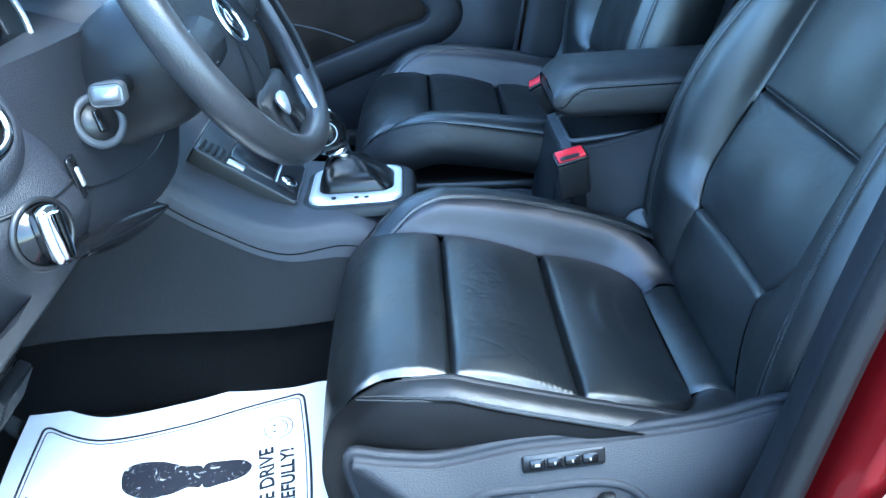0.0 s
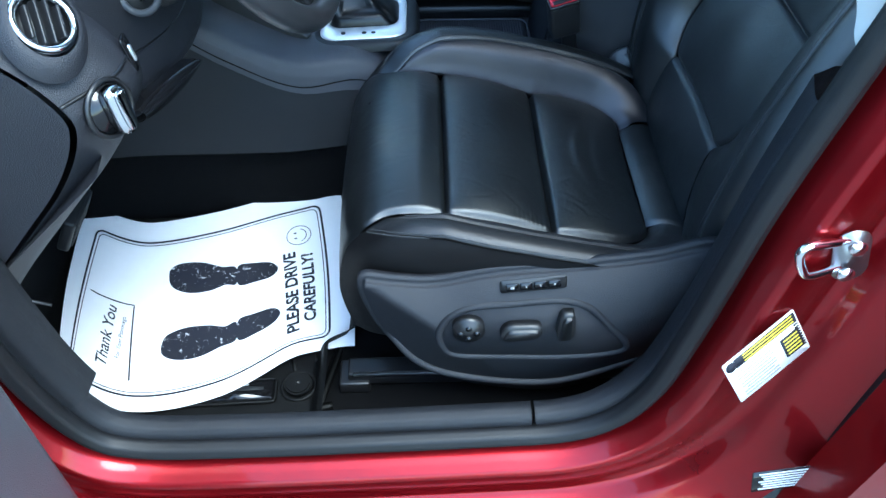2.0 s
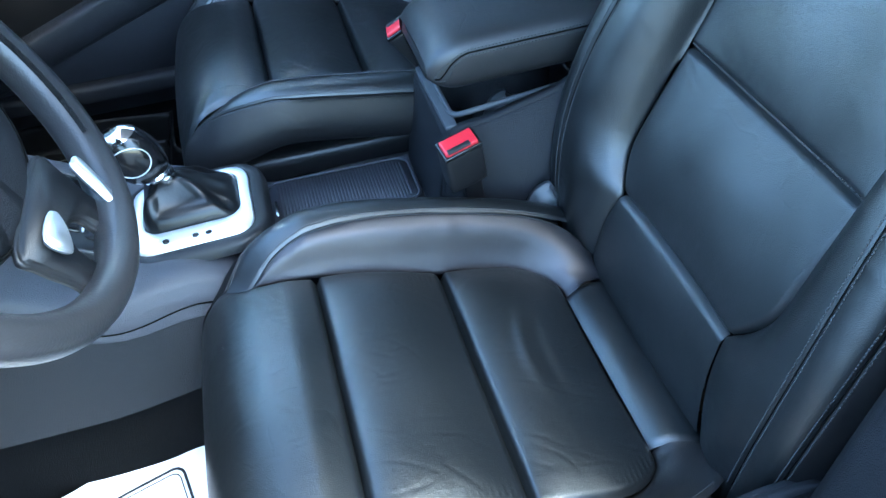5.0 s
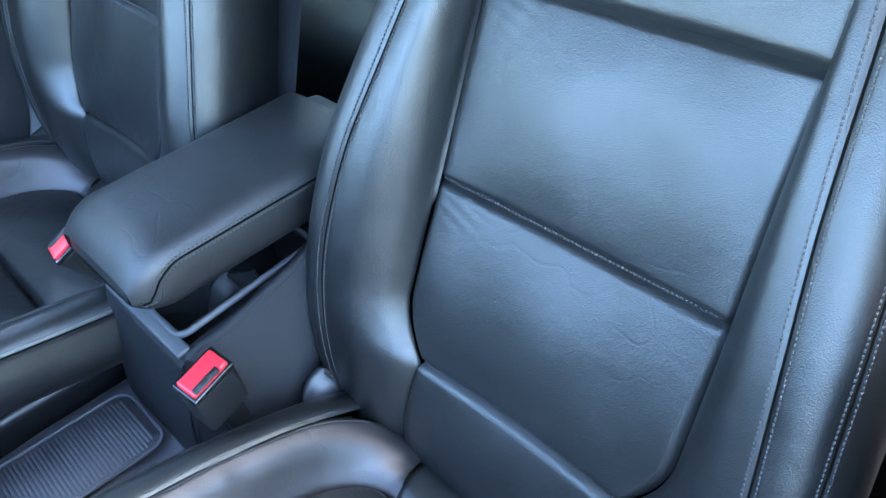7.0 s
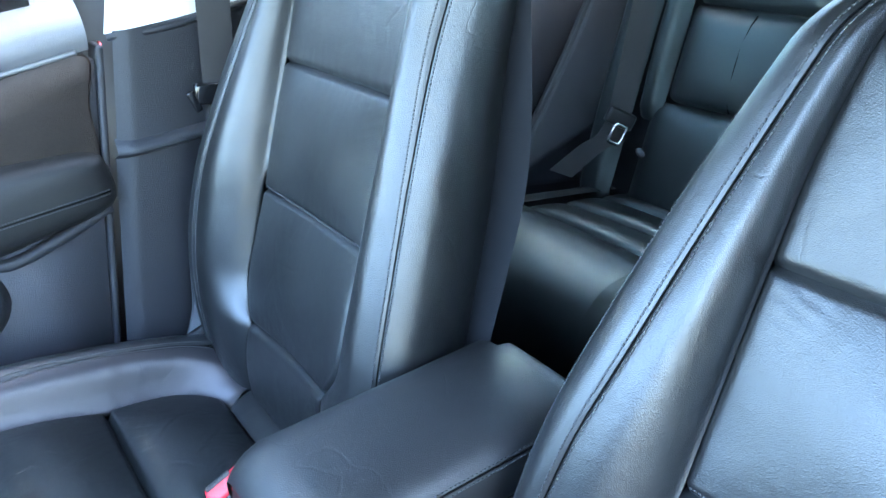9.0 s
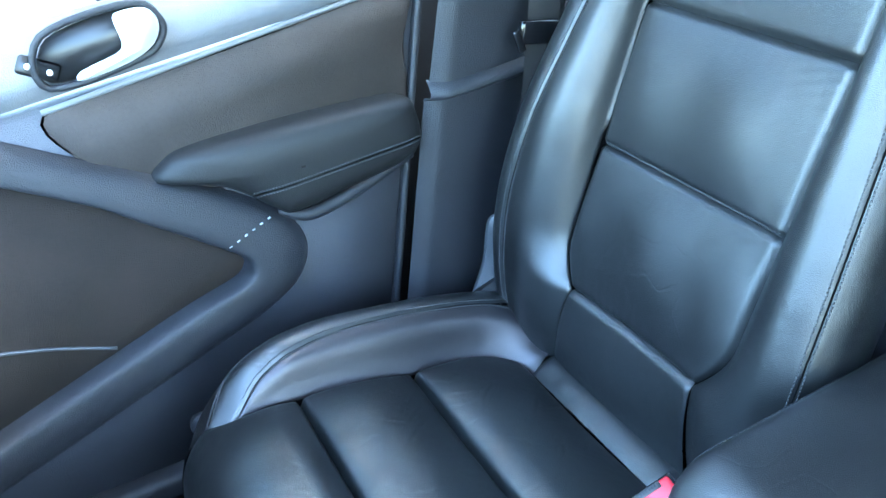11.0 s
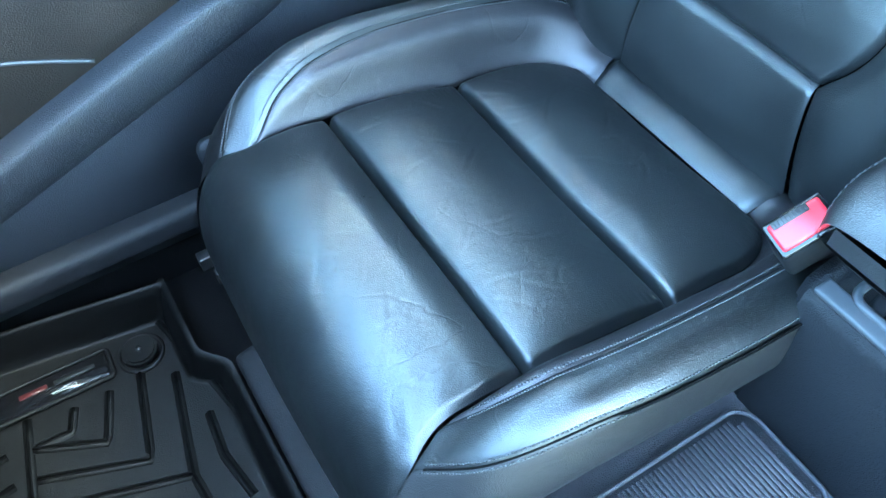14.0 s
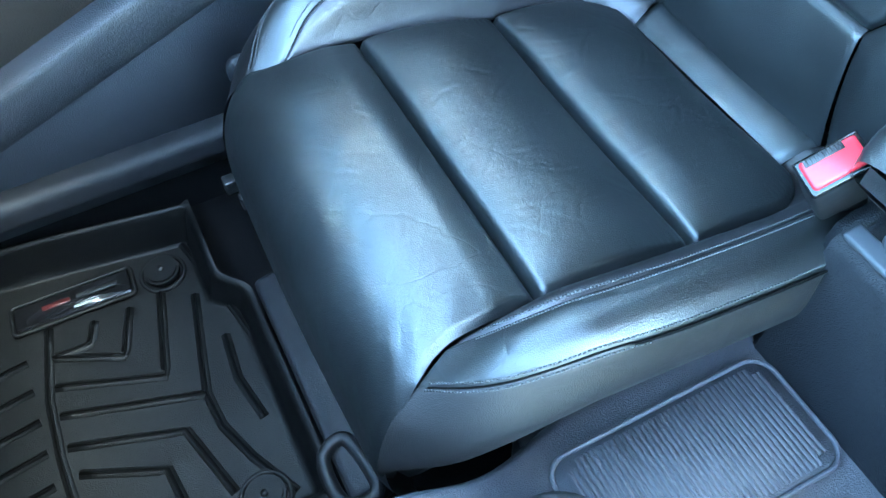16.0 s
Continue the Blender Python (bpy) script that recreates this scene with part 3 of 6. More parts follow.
            ruck = 0.0006 * math.sin(v * 62 + 3 * math.sin(v * 13)) * ramp(v, 0.35, 0.6)
            m1, m2 = a + (b - a) * 0.30 + np.array((0, -0.2, 0.55)) * rise * 0.5 + np.array((0, 0, ruck)), a + (b - a) * 0.66 + np.array((0, -0.35, 0.8)) * rise - np.array((0, 0, ruck))
            t = ramp(v, 0.74, 1.0)
            m1 = m1 + (np.array((0.3245, 0.1225, 0.0134)) - m1) * t
            m2 = m2 + (np.array((0.3570, 0.1305, 0.0106)) - m2) * t
            b = b + (np.array((0.3875, 0.138, -0.0155)) - b) * ramp(v, 0.86, 1.0)
            return a, m1, m2, b
        bm, face_fn = loft(face, LS, 26, 80, 0.004)
        part("cushion_bolster", bm, LEATHER_SIDE if sd > 0 and side < 0 else LEATHER_WORN, seat)
        seam1 = lambda v, k=k: hermite([(0.0, -0.076, 0.1735, -0.001), (0.16, -0.030, 0.193, 0.034 * k), (0.34, 0.050, 0.207, 0.056 * k), (0.52, 0.140, 0.211, 0.063 * k), (0.70, 0.225, 0.209, 0.064 * k), (0.85, 0.300, 0.204, 0.058 * k), (1.0, 0.410, 0.200, 0.030 * k)], v)
        seam2 = lambda v, k=k: hermite([(0.0, -0.110, 0.186, -0.014), (0.16, -0.062, 0.229, 0.012 + 0.012 * k), (0.34, 0.035, 0.250, 0.014 + 0.030 * k), (0.52, 0.130, 0.254, 0.016 + 0.032 * k), (0.70, 0.225, 0.253, 0.016 + 0.032 * k), (0.85, 0.315, 0.250, 0.014 + 0.026 * k), (1.0, 0.420, 0.244, 0.010 * k)], v)
        def crown(v, a=seam1, b=seam2):
            p, q = a(v), b(v)
            up = np.array((0, 0.15, 1.0)) * (0.009 if side < 0 or sd > 0 else 0.007) * ramp(v, 0.0, 0.2)
            return p, p + (q - p) * 0.35 + up, p + (q - p) * 0.70 + up, q
        bm, crown_fn = loft(crown, LS, 18, 80)
        top = part("bolster_top", bm, LEATHER_SIDE if sd > 0 and side < 0 else LEATHER_BACK, seat)
        def flank(v, b=seam2, sd=sd):
            q = b(v)
            tuck = 0.030 if sd > 0 else 0.085
            mid = 0.012 if sd < 0 else (0.028 if side < 0 else 0.0)
            out = 0.014 if sd > 0 and side < 0 else 0.0
            k1 = hermite([(0.0, -0.139, 0.192, -0.047), (0.16, -0.090, 0.244 - out, -0.026), (0.34, 0.030, 0.264 - out, -0.006), (1.0, 0.420, 0.254 - out, -0.02)], v)
            k2 = hermite([(0.0, -0.153, 0.194, -0.12), (0.16, -0.104, 0.246 - mid, -0.11), (0.34, 0.025, 0.264 - mid, -0.10), (1.0, 0.420, 0.252 - mid, -0.10)], v)
            k3 = hermite([(0.0, -0.140, 0.192, -0.205), (0.16, -0.098, 0.240 - tuck, -0.208), (0.34, 0.025, 0.256 - tuck, -0.21), (1.0, 0.420, 0.25 - tuck, -0.19)], v)
            if sd < 0 and side > 0:
                k1 = hermite([(0.0, -0.139, 0.192, -0.047), (0.16, -0.086, 0.238, -0.030), (0.34, 0.032, 0.256, -0.010), (1.0, 0.420, 0.250, -0.02)], v)
                k2 = hermite([(0.0, -0.153, 0.194, -0.105), (0.16, -0.094, 0.224, -0.078), (0.34, 0.032, 0.228, -0.046), (1.0, 0.420, 0.224, -0.050)], v)
                k3 = hermite([(0.0, -0.140, 0.184, -0.160), (0.16, -0.080, 0.165, -0.110), (0.34, 0.034, 0.150, -0.066), (1.0, 0.420, 0.145, -0.066)], v)
            return q, k1, k2, k3
        bm, skirt_fn = loft(flank, LS, 30, 80, seams=(0,))
        part("cushion_skirt", bm, LEATHER_SIDE if sd < 0 and side > 0 else LEATHER_DIM, seat)
        sewn((face_fn, crown_fn), top, 112, 0.07, 0.86)
        sewn((crown_fn, skirt_fn), top, 112, 0.02, 0.93)
    core_z = z0 - 0.05
    part("cushion_pan", rbox((0.46, 0.34, 0.12), 0.02, 3, Matrix.Translation(W(0.10, 0, core_z - 0.12))), BLACK, seat)
    # backrest
    sr, cr = math.sin(radians(recline)), math.cos(radians(recline))
    over = lambda s: -9.0 * max(0, s - 0.60) ** 2
    B = lambda s, yo, f: (px + s * sr - f * cr, cb + side * yo, pz + s * cr + f * sr)
    hb = lambda s: 0.150 - 0.034 * max(0, (0.148 - s) / 0.066) ** 2 * (s < 0.148) + 0.002 * ramp(s, 0.2, 0.45) - 0.016 * ramp(s, 0.50, 0.68)
    hb2 = lambda s: hk * hb(max(s, 0.082))
    top_s = 0.447 if side < 0 else 0.430
    def back_panel(s0, s1, h, seed):
        def fn(u, v):
            s = s0 + (s1 - s0) * v
            edge = min(v, 1 - v) * (s1 - s0)
            dip = -0.0065 * math.exp(-(edge / 0.0036) ** 2) - 0.006 * math.exp(-(min(u, 1 - u) * 0.30 / 0.0045) ** 2)
            gather = 0.00018 * math.sin(80 * u + 5 * math.sin(8 * u + seed)) * math.exp(-edge / 0.020) * ramp(edge, 0.0, 0.006)
            gather += 0.0004 * math.sin(46 * u + 90 * v + seed) * math.exp(-((u - 0.12) / 0.10) ** 2) * math.exp(-((1 - v) / 0.20) ** 2) * ramp(edge, 0.0, 0.008)
            sag = 0.0016 * math.sin(13 * u + seed) * math.sin(math.pi * v) ** 2
            return B(s, (2 * u - 1) * hb2(s), over(s) + dip + pillow(u, v, h, 3) - 0.008 * math.sin(math.pi * u) + gather + sag)
        return surf(fn, 90, 60)
    part("backrest_lower_panel", back_panel(0.082, 0.263, 0.011, 1.0), LEATHER_BACK, seat)
    part("backrest_middle_panel", back_panel(0.263, top_s, 0.010, 3.0), LEATHER_BACK, seat)
    part("backrest_upper_panel", back_panel(top_s, 0.70, 0.008, 7.0), LEATHER_BACK, seat)
    part("backrest_foot_panel", surf(lambda u, v: B(-0.09 + 0.1725 * v, (2 * u - 1) * hk * (0.146 - 0.030 * v), -0.062 * (1 - v) ** 1.3 + (0.010 - 0.018 * v) * math.sin(math.pi * u) + 0.009 * math.sin(math.pi * v) ** 0.8 - 0.0065 * math.exp(-((1 - v) * 0.17 / 0.004) ** 2) - 0.0015 * math.exp(-((1 - abs(2 * u - 1)) / 0.03) ** 2)), 60, 44), LEATHER_BACK, seat)
    seam = lambda t: B(0.2665, (2 * t - 1) * 0.144 * hk, over(0.26) - 0.0035)
    part("stitching", stitches(seam, 70, 0.0010), THREAD, seat, "grey seam stitching")
    for sd in (-1, 1):
        BS = lambda s, yo, f, sd=sd: B(s, sd * yo, f + over(s))
        wk, fk = ((1.0, 0.95) if sd < 0 else (0.97, 0.62)) if side < 0 else ((0.80, 0.30) if sd < 0 else (0.94, 0.85))
        of_v = lambda v: -0.075 + 0.775 * v
        def edge0(s):
            if s >= 0.082:
                return np.array((s, hk * hb(s), -0.003))
            g = (0.082 - s) / 0.157
            return np.array((s, hk * (0.116 + 0.028 * g), -0.003 - 0.060 * g ** 1.3 + 0.009 * math.sin(math.pi * max(0.0, 1 - g)) ** 0.8))
        seam_a = lambda s: np.array((s, *hermite([(-0.075, 0.214 * wk, -0.042), (0.03, 0.225 * wk, 0.032 * fk - 0.014), (0.14, 0.225 * wk, 0.055 * fk), (0.26, 0.211 * wk, 0.070 * fk), (0.36, 0.195 * wk, 0.062 * fk), (0.48, 0.180 * wk, 0.042 * fk), (0.60, 0.163 * max(wk, 0.88), 0.020 * fk), (0.70, 0.143, 0.004)], s)))
        seam_b = lambda s: np.array((s, *hermite([(-0.075, 0.250 * wk, -0.056), (0.03, 0.262 * wk, 0.026 * fk - 0.024), (0.14, 0.264 * wk, 0.050 * fk - 0.012), (0.26, 0.254 * wk, 0.066 * fk - 0.014), (0.36, 0.241 * wk, 0.058 * fk - 0.014), (0.48, 0.224 * wk, 0.040 * fk - 0.016), (0.60, 0.202 * max(wk, 0.88), 0.020 * fk - 0.020), (0.70, 0.178, -0.020)], s)))
        def face(v):
            s = of_v(v)
            a, b = edge0(s), seam_a(s)
            puff = (0.003 + 0.010 * fk + 0.004 * ramp(s, 0.1, 0.3) * fk) * (1 - 0.6 * ramp(s, 0.45, 0.7))
            d = b - a
            return a, a + d * 0.30 + np.array((0, -0.012, 0.012)) * puff / 0.016, a + d * 0.66 + np.array((0, -0.012, 0.016)) * puff / 0.016, b
        plain = side > 0 and sd < 0
        def broad(v):
            s = of_v(v)
            a, b = edge0(s), seam_b(s)
            d = b - a
            up = np.array((0, -0.002, 0.011 + 0.006 * ramp(s, 0.0, 0.2)))
            return a, a + d * 0.28 + up, a + d * 0.66 + up * 1.15, b
        bm, face_fn = loft(broad if plain else face, BS, 44 if plain else 30, 90, 0.0022)
        bolster = part("backrest_bolster", bm, LEATHER_BACK, seat)
        def crown(v):
            s = of_v(v)
            p, q = seam_a(s), seam_b(s)
            up = np.array((0, 0.002, 0.004 + 0.005 * fk))
            return p, p + (q - p) * 0.33 + up, p + (q - p) * 0.68 + up, q
        if not plain:
            bm, crown_fn = loft(crown, BS, 18, 90, 0.0018)
            top = part("bolster_top", bm, LEATHER_BACK, seat)
        def flank(v):
            s = of_v(v)
            q = seam_b(s)
            deep = 0.125 - 0.03 * ramp(s, 0.3, 0.7)
            return q, q + np.array((0, 0.013, -0.030)), q + np.array((0, 0.012, -0.6 * deep)), q + np.array((0, -0.012, -deep))
        bm, flank_fn = loft(flank, BS, 26, 90, 0.0018, seams=(0,))
        part("backrest_flank", bm, LEATHER if plain else LEATHER_SIDE, seat)
        if plain:
            sewn((face_fn, flank_fn), bolster, 135, 0.06, 0.97, toward=(-1, side * sd, 0.4))
        else:
            sewn((face_fn, crown_fn), top, 135, 0.06, 0.97, toward=(-1, 0, 0.4))
            sewn((crown_fn, flank_fn), top, 135, 0.06, 0.97, toward=(-1, side * sd, 0.4))
    part("backrest_shell", surf(lambda u, v: B(-0.07 + 0.76 * v, (2 * u - 1) * (0.245 - 0.06 * ramp(v, 0.55, 1)), -0.105 + 0.03 * ramp(v, 0.5, 1) - 0.02 * math.sin(math.pi * u) + 0.10 * ramp(v, 0.94, 1.0)), 20, 40), PLASTIC, seat, "charcoal plastic seat back")
    # rails on the floor and the recliner cover
    for yo in (-0.19, 0.19):
        rail = part("seat_rail", rbox((0.60, 0.035, 0.028), 0.004, 2, Matrix.Translation(W(0.14, yo, 0.40))), BLACK, seat, "black steel seat rail")
        part("rail_lip", rbox((0.58, 0.006, 0.004), 0, 1, Matrix.Translation(W(0.14, yo + 0.018, 0.416))), STEEL, rail)
        part("rail_foot", rbox((0.05, 0.05, 0.025), 0.004, 2, Matrix.Translation(W(-0.15, yo, 0.386))), BLACK, seat)
        part("riser", rbox((0.36, 0.02, 0.16), 0.006, 2, Matrix.Translation(W(0.16, yo, 0.485))), BLACK, seat)
    for sd, rx, hi in ((-1, 0.315, -0.035), (1, 0.300, 0.085))[: 1 if side < 0 else 2]:
        part("recliner_cover", plate(smooth_outline([(rx - 0.012, -0.03), (rx - 0.018, -0.085), (rx + 0.04, -0.095), (rx + 0.050, -0.04), (rx + 0.045, hi), (rx + 0.022, hi + 0.012), (rx + 0.012, 0.4 * hi)], 5), 0.018, 0.005, Matrix.Translation((0, cy + side * sd * 0.258 + 0.009, z0)) @ pose(0, 0, 0, 90, 0, 0)), TRIM_GREY, seat, "grey plastic recliner cover")
    return seat, W, B, zc


driver_seat, DW, DB, dzc = front_seat(-0.345, -1, 0.726, 0.270, 0.339, 0.695, 25.0, -0.322, 1.0, "black leather driver's seat with stitched bolsters, worn and creased")
passenger_seat, PW, PB, pzc = front_seat(0.353, 1, 0.764, 0.185, 0.316, 0.755, 18.5, 0.349, 0.89, "black leather passenger seat with stitched side bolsters, lightly creased")

# the driver's seat valance with its switches; the passenger's plainer one
val_out = smooth_outline([(-0.112, 0.694), (-0.070, 0.688), (-0.015, 0.684), (0.07, 0.702), (0.18, 0.710), (0.27, 0.722), (0.34, 0.740), (0.40, 0.72), (0.39, 0.60), (0.285, 0.492), (0.166, 0.432), (0.036, 0.450), (-0.04, 0.497), (-0.093, 0.58), (-0.118, 0.66)], 8)
val = part("valance", plate(val_out, 0.030, 0.010, pose(0, -0.577, 0, 90, 0, 0), 4), VALANCE, driver_seat, "charcoal plastic side valance")
dish_out = smooth_outline([(-0.012, 0.585), (0.004, 0.618), (0.034, 0.636), (0.09, 0.642), (0.150, 0.646), (0.190, 0.632), (0.225, 0.590), (0.256, 0.545), (0.235, 0.528), (0.17, 0.522), (0.08, 0.526), (0.012, 0.532), (-0.008, 0.553)], 8)
part("recess_rim", tube([(x, -0.6065, z) for x, z in dish_out], 0.0055, 8, closed=True), VALANCE, val)
part("recess", plate(dish_out, 0.003, 0.001, pose(0, -0.6055, 0, 90, 0, 0)), VALANCE, val, "slightly recessed charcoal switch field")
part("valance_crease", tube([(-0.09, -0.600, 0.60), (-0.045, -0.606, 0.520), (0.03, -0.607, 0.478), (0.16, -0.607, 0.462), (0.28, -0.604, 0.51)], 0.006, 8, 30), VALANCE, val)
mem = part("memory_panel", plate(rounded(0.088, 0.024, 0.004), 0.003, 0.001, pose(0.113, -0.606, 0.680, 90, -6, 0)), BLACK, val, "black memory button panel")
for k in range(4):
    b = part("memory_button", plate(rounded(0.0165, 0.013, 0.0015), 0.003, 0.0006, pose(0.113 + (k - 1.5) * 0.0185, -0.608, 0.680 + (k - 1.5) * 0.0019, 90, -6, 0)), GLOSS, mem)
    part("marking", plate(rounded(0.005 if k == 0 else 0.0018, 0.0035, 0.0004), 0.0006, 0, pose(0.113 + (k - 1.5) * 0.0185, -0.6111, 0.680 + (k - 1.5) * 0.0019, 90, -6, 0)), GREY_PRINT, mem)
knob = part("lumbar_knob", disc(0.0225, 0.020, pose(0.028, -0.615, 0.601, 90, 0, 0), 32, 0.004), BLACK, val, "round black lumbar support knob")
for a in range(4):
    part("dimple", disc(0.0045, 0.004, pose(0.028 + 0.011 * math.cos(a * 1.5708), -0.625, 0.601 + 0.011 * math.sin(a * 1.5708), 90, 0, 0), 14, 0.001), GLOSS, knob)
part("cushion_switch", plate(smooth_outline([(-0.026, -0.011), (0.022, -0.012), (0.027, 0.008), (0.0, 0.013), (-0.02, 0.011)], 5), 0.024, 0.005, pose(0.100, -0.606, 0.598, 90, -5, 0), 3), BLACK, val, "black cushion adjuster switch")
part("backrest_switch", plate(smooth_outline([(-0.013, -0.021), (0.009, -0.022), (0.016, 0.018), (0.010, 0.026), (-0.003, 0.022)], 5), 0.024, 0.005, pose(0.160, -0.606, 0.607, 90, -12, 0), 3), BLACK, val, "black backrest adjuster switch")
part("valance", plate([(x, z + 0.035) for x, z in val_out], 0.03, 0.010, pose(0, 0.612, 0, 90, 0, 0), 3), PLASTIC, passenger_seat, "charcoal plastic side valance")
# the passenger seat's front bar with its pull handle
bar = part("front_bar_cover", rbox((0.042, 0.30, 0.05), 0.010, 3, pose(-0.152, 0.362, 0.465, 0, -12, 0)), PLASTIC, passenger_seat, "charcoal plastic rail cover")
part("slide_handle", tube([(-0.150 + x * 0.9, 0.242 + y, 0.495 + 0.15 * x) for x, y in smooth_outline([(0.004, -0.030), (-0.004, 0.024), (-0.022, 0.032), (-0.040, 0.016), (-0.038, -0.028), (-0.016, -0.040)], 6)], 0.0078, 10, closed=True), RUBBER, passenger_seat, "black looped slide handle")
part("handle_shank", rbox((0.04, 0.03, 0.014), 0.004, 2, pose(-0.125, 0.225, 0.495)), BLACK, passenger_seat)
part("floor_socket", join(rbox((0.02, 0.016, 0.02), 0.002, 2, pose(-0.152, 0.622, 0.535)), rbox((0.014, 0.012, 0.02), 0.002, 2, pose(-0.144, 0.606, 0.515))), BLACK, passenger_seat)


def buckle(at, turn, label, size, slot):
    """A belt buckle on its stalk, with the red press button on top."""
    b = thing("belt_buckle", at, label, "seat belt buckle", "front belt buckles")
    b.scale = (size, size, size)
    b.rotation_euler = [radians(a) for a in turn]
    part("body", rbox((0.060, 0.036, 0.085), 0.008, 3, Matrix.Translation((0, 0, -0.045))), BLACK, b, "black plastic buckle body")
    part("cap", rbox((0.060, 0.037, 0.008), 0.003, 3, Matrix.Translation((0, 0, -0.002))), GLOSS, b)
    part("press_button", rbox((0.052, 0.029, 0.010), 0.004, 3, Matrix.Translation((0, 0, 0.002))), RED_CLIP, b, "red press button")
    hole = part("slot", rbox((0.036, 0.008, 0.004), 0.001, 2, Matrix.Translation((-0.004, slot * 0.0105, 0.0062))), BLACK, b, "dark tongue slot")
    for k in range(9):
        part("slot_rib", rbox((0.0012, 0.007, 0.0012), 0, 1, Matrix.Translation((-0.019 + 0.0037 * k, slot * 0.0105, 0.0080))), BLACK, hole)
    part("stalk", rbox((0.030, 0.014, 0.14), 0.004, 2, Matrix.Translation((0.008, 0, -0.15))), BLACK, b)
    return b


buckle((0.205, -0.098, 0.812), (14, -12, 8), "black belt buckle with a red button beside the driver's seat", 0.85, -1)
buckle((0.190, 0.130, 0.862), (12, -32, -14), "black belt buckle with a red button beside the passenger seat", 0.76, 1)

# ---- centre console ----
console = thing("centre_console", (0, 0.02, 0.37), "charcoal plastic centre console with armrest and shutter", "centre console")
CY = 0.025


def con_sec(x):
    """The console's top height and half width at x."""
    z = float(spline([(0.87, 0), (0.800, 0), (0.743, 0), (0.733, 0), (0.659, 0), (0.657, 0), (0.657, 0)], min(1, max(0, (x + 0.46) / 0.66)))[0])
    return z, 0.118 + 0.030 * ramp(x, -0.06, -0.30)


def con_fn(u, v):
    x = -0.46 + 0.74 * v
    z, w = con_sec(x)
    c = CY - 0.040 * ramp(x, 0.02, -0.12)
    low = 0.575 if x < 0.10 else 0.40
    ring = [(-w - 0.012, low), (-w - 0.010, low + 0.04), (-w - 0.004, z - 0.05), (-w, z - 0.022), (-w + 0.014, z - 0.004), (-w * 0.5, z), (w * 0.5, z), (w - 0.014, z - 0.004), (w, z - 0.022), (w + 0.004, z - 0.05), (w + 0.012, 0.50), (w + 0.02, 0.38)]
    p = spline(ring, u)
    return (x, c + p[0], p[1])


part("console_body", surf(con_fn, 66, 50), CONSOLE, console, "charcoal grained console body")
part("console_side_seam", tube([(x, CY - 0.040 * ramp(x, 0.02, -0.12) - con_sec(x)[1] - 0.0055, con_sec(x)[0] - 0.046 + 0.010 * ramp(x, -0.25, -0.10)) for x in [-0.42 + 0.40 * k / 30 for k in range(31)]], 0.0009, 6), SEAM, console)
# gear plate, gaiter and lever
gm = pose(-0.128, -0.020, 0.738, 0, -2, 0)
plate_o = rounded(0.150, 0.140, 0.026, 8, -0.002, 0.0)
well_o = rounded(0.122, 0.096, 0.022, 8, -0.002, 0.014)
def frame_fn(u, v):
    k = u * len(plate_o)
    i = int(k) % len(plate_o)
    a, b = Vector((*plate_o[i], 0)), Vector((*well_o[i], 0))
    z = (0.0, 0.006, 0.008, 0.008, 0.007, 0.001)[min(5, round(v * 5))]
    return tuple(gm @ (a.lerp(b, (0.0, 0.02, 0.08, 0.92, 0.99, 1.0)[min(5, round(v * 5))]) + Vector((0, 0, z))))
gp = part("gear_plate", surf(frame_fn, len(plate_o), 5, True), GEAR_SILVER, console, "bright satin silver gear plate")
outer_o = rounded(0.186, 0.172, 0.044, 8, 0.002, 0.0)
part("plate_surround", surf(lambda u, v: tuple(gm @ (Vector((*outer_o[int(u * len(outer_o)) % len(outer_o)], -0.012)).lerp(Vector((*plate_o[int(u * len(outer_o)) % len(outer_o)], 0.0)), (0.0, 0.10, 0.35, 0.70, 0.97, 1.0)[min(5, round(v * 5))]) + Vector((0, 0, (0.0, 0.010, 0.012, 0.008, 0.005, 0.0)[min(5, round(v * 5))])))), len(outer_o), 5, True), PLASTIC_DARK, gp, "soft black surround of the gear plate")
part("plate_well", plate(well_o, 0.002, 0, gm), BLACK, gp)
GAITER = material("gaiter_leather", (0.0045, 0.0045, 0.005), 0.30, grain=0.2, grain_scale=300, vary=0.2, spec=0.4)
def gaiter_fn(u, v):
    k = u * len(well_o)
    i = int(k) % len(well_o)
    bx, by = well_o[i]
    a = math.atan2(by - 0.016, bx + 0.002)
    f = v ** 1.25
    pleat = 0.008 * math.sin(5 * a + 3.0 * v + 0.6) * math.sin(math.pi * v) + 0.004 * math.sin(11 * a - 5 * v) * math.sin(math.pi * v)
    tx, ty = -0.020 + 0.014 * math.cos(a), 0.012 + 0.013 * math.sin(a)
    return tuple(gm @ Vector((bx + (tx - bx) * f, by + (ty - by) * f, 0.002 + 0.054 * v ** 0.75 + pleat)))
gai = part("gaiter", surf(gaiter_fn, len(well_o), 24, True), GAITER, gp, "creased glossy black leather gaiter")
lev = part("gear_lever", tube([(-0.147, -0.008, 0.784), (-0.150, -0.009, 0.800), (-0.156, -0.010, 0.812)], [0.014, 0.013, 0.015], 14), CHROME, console)
KN = Matrix.Translation((-0.172, -0.013, 0.838)) @ pose(0, 0, 0, 0, -20, 0)
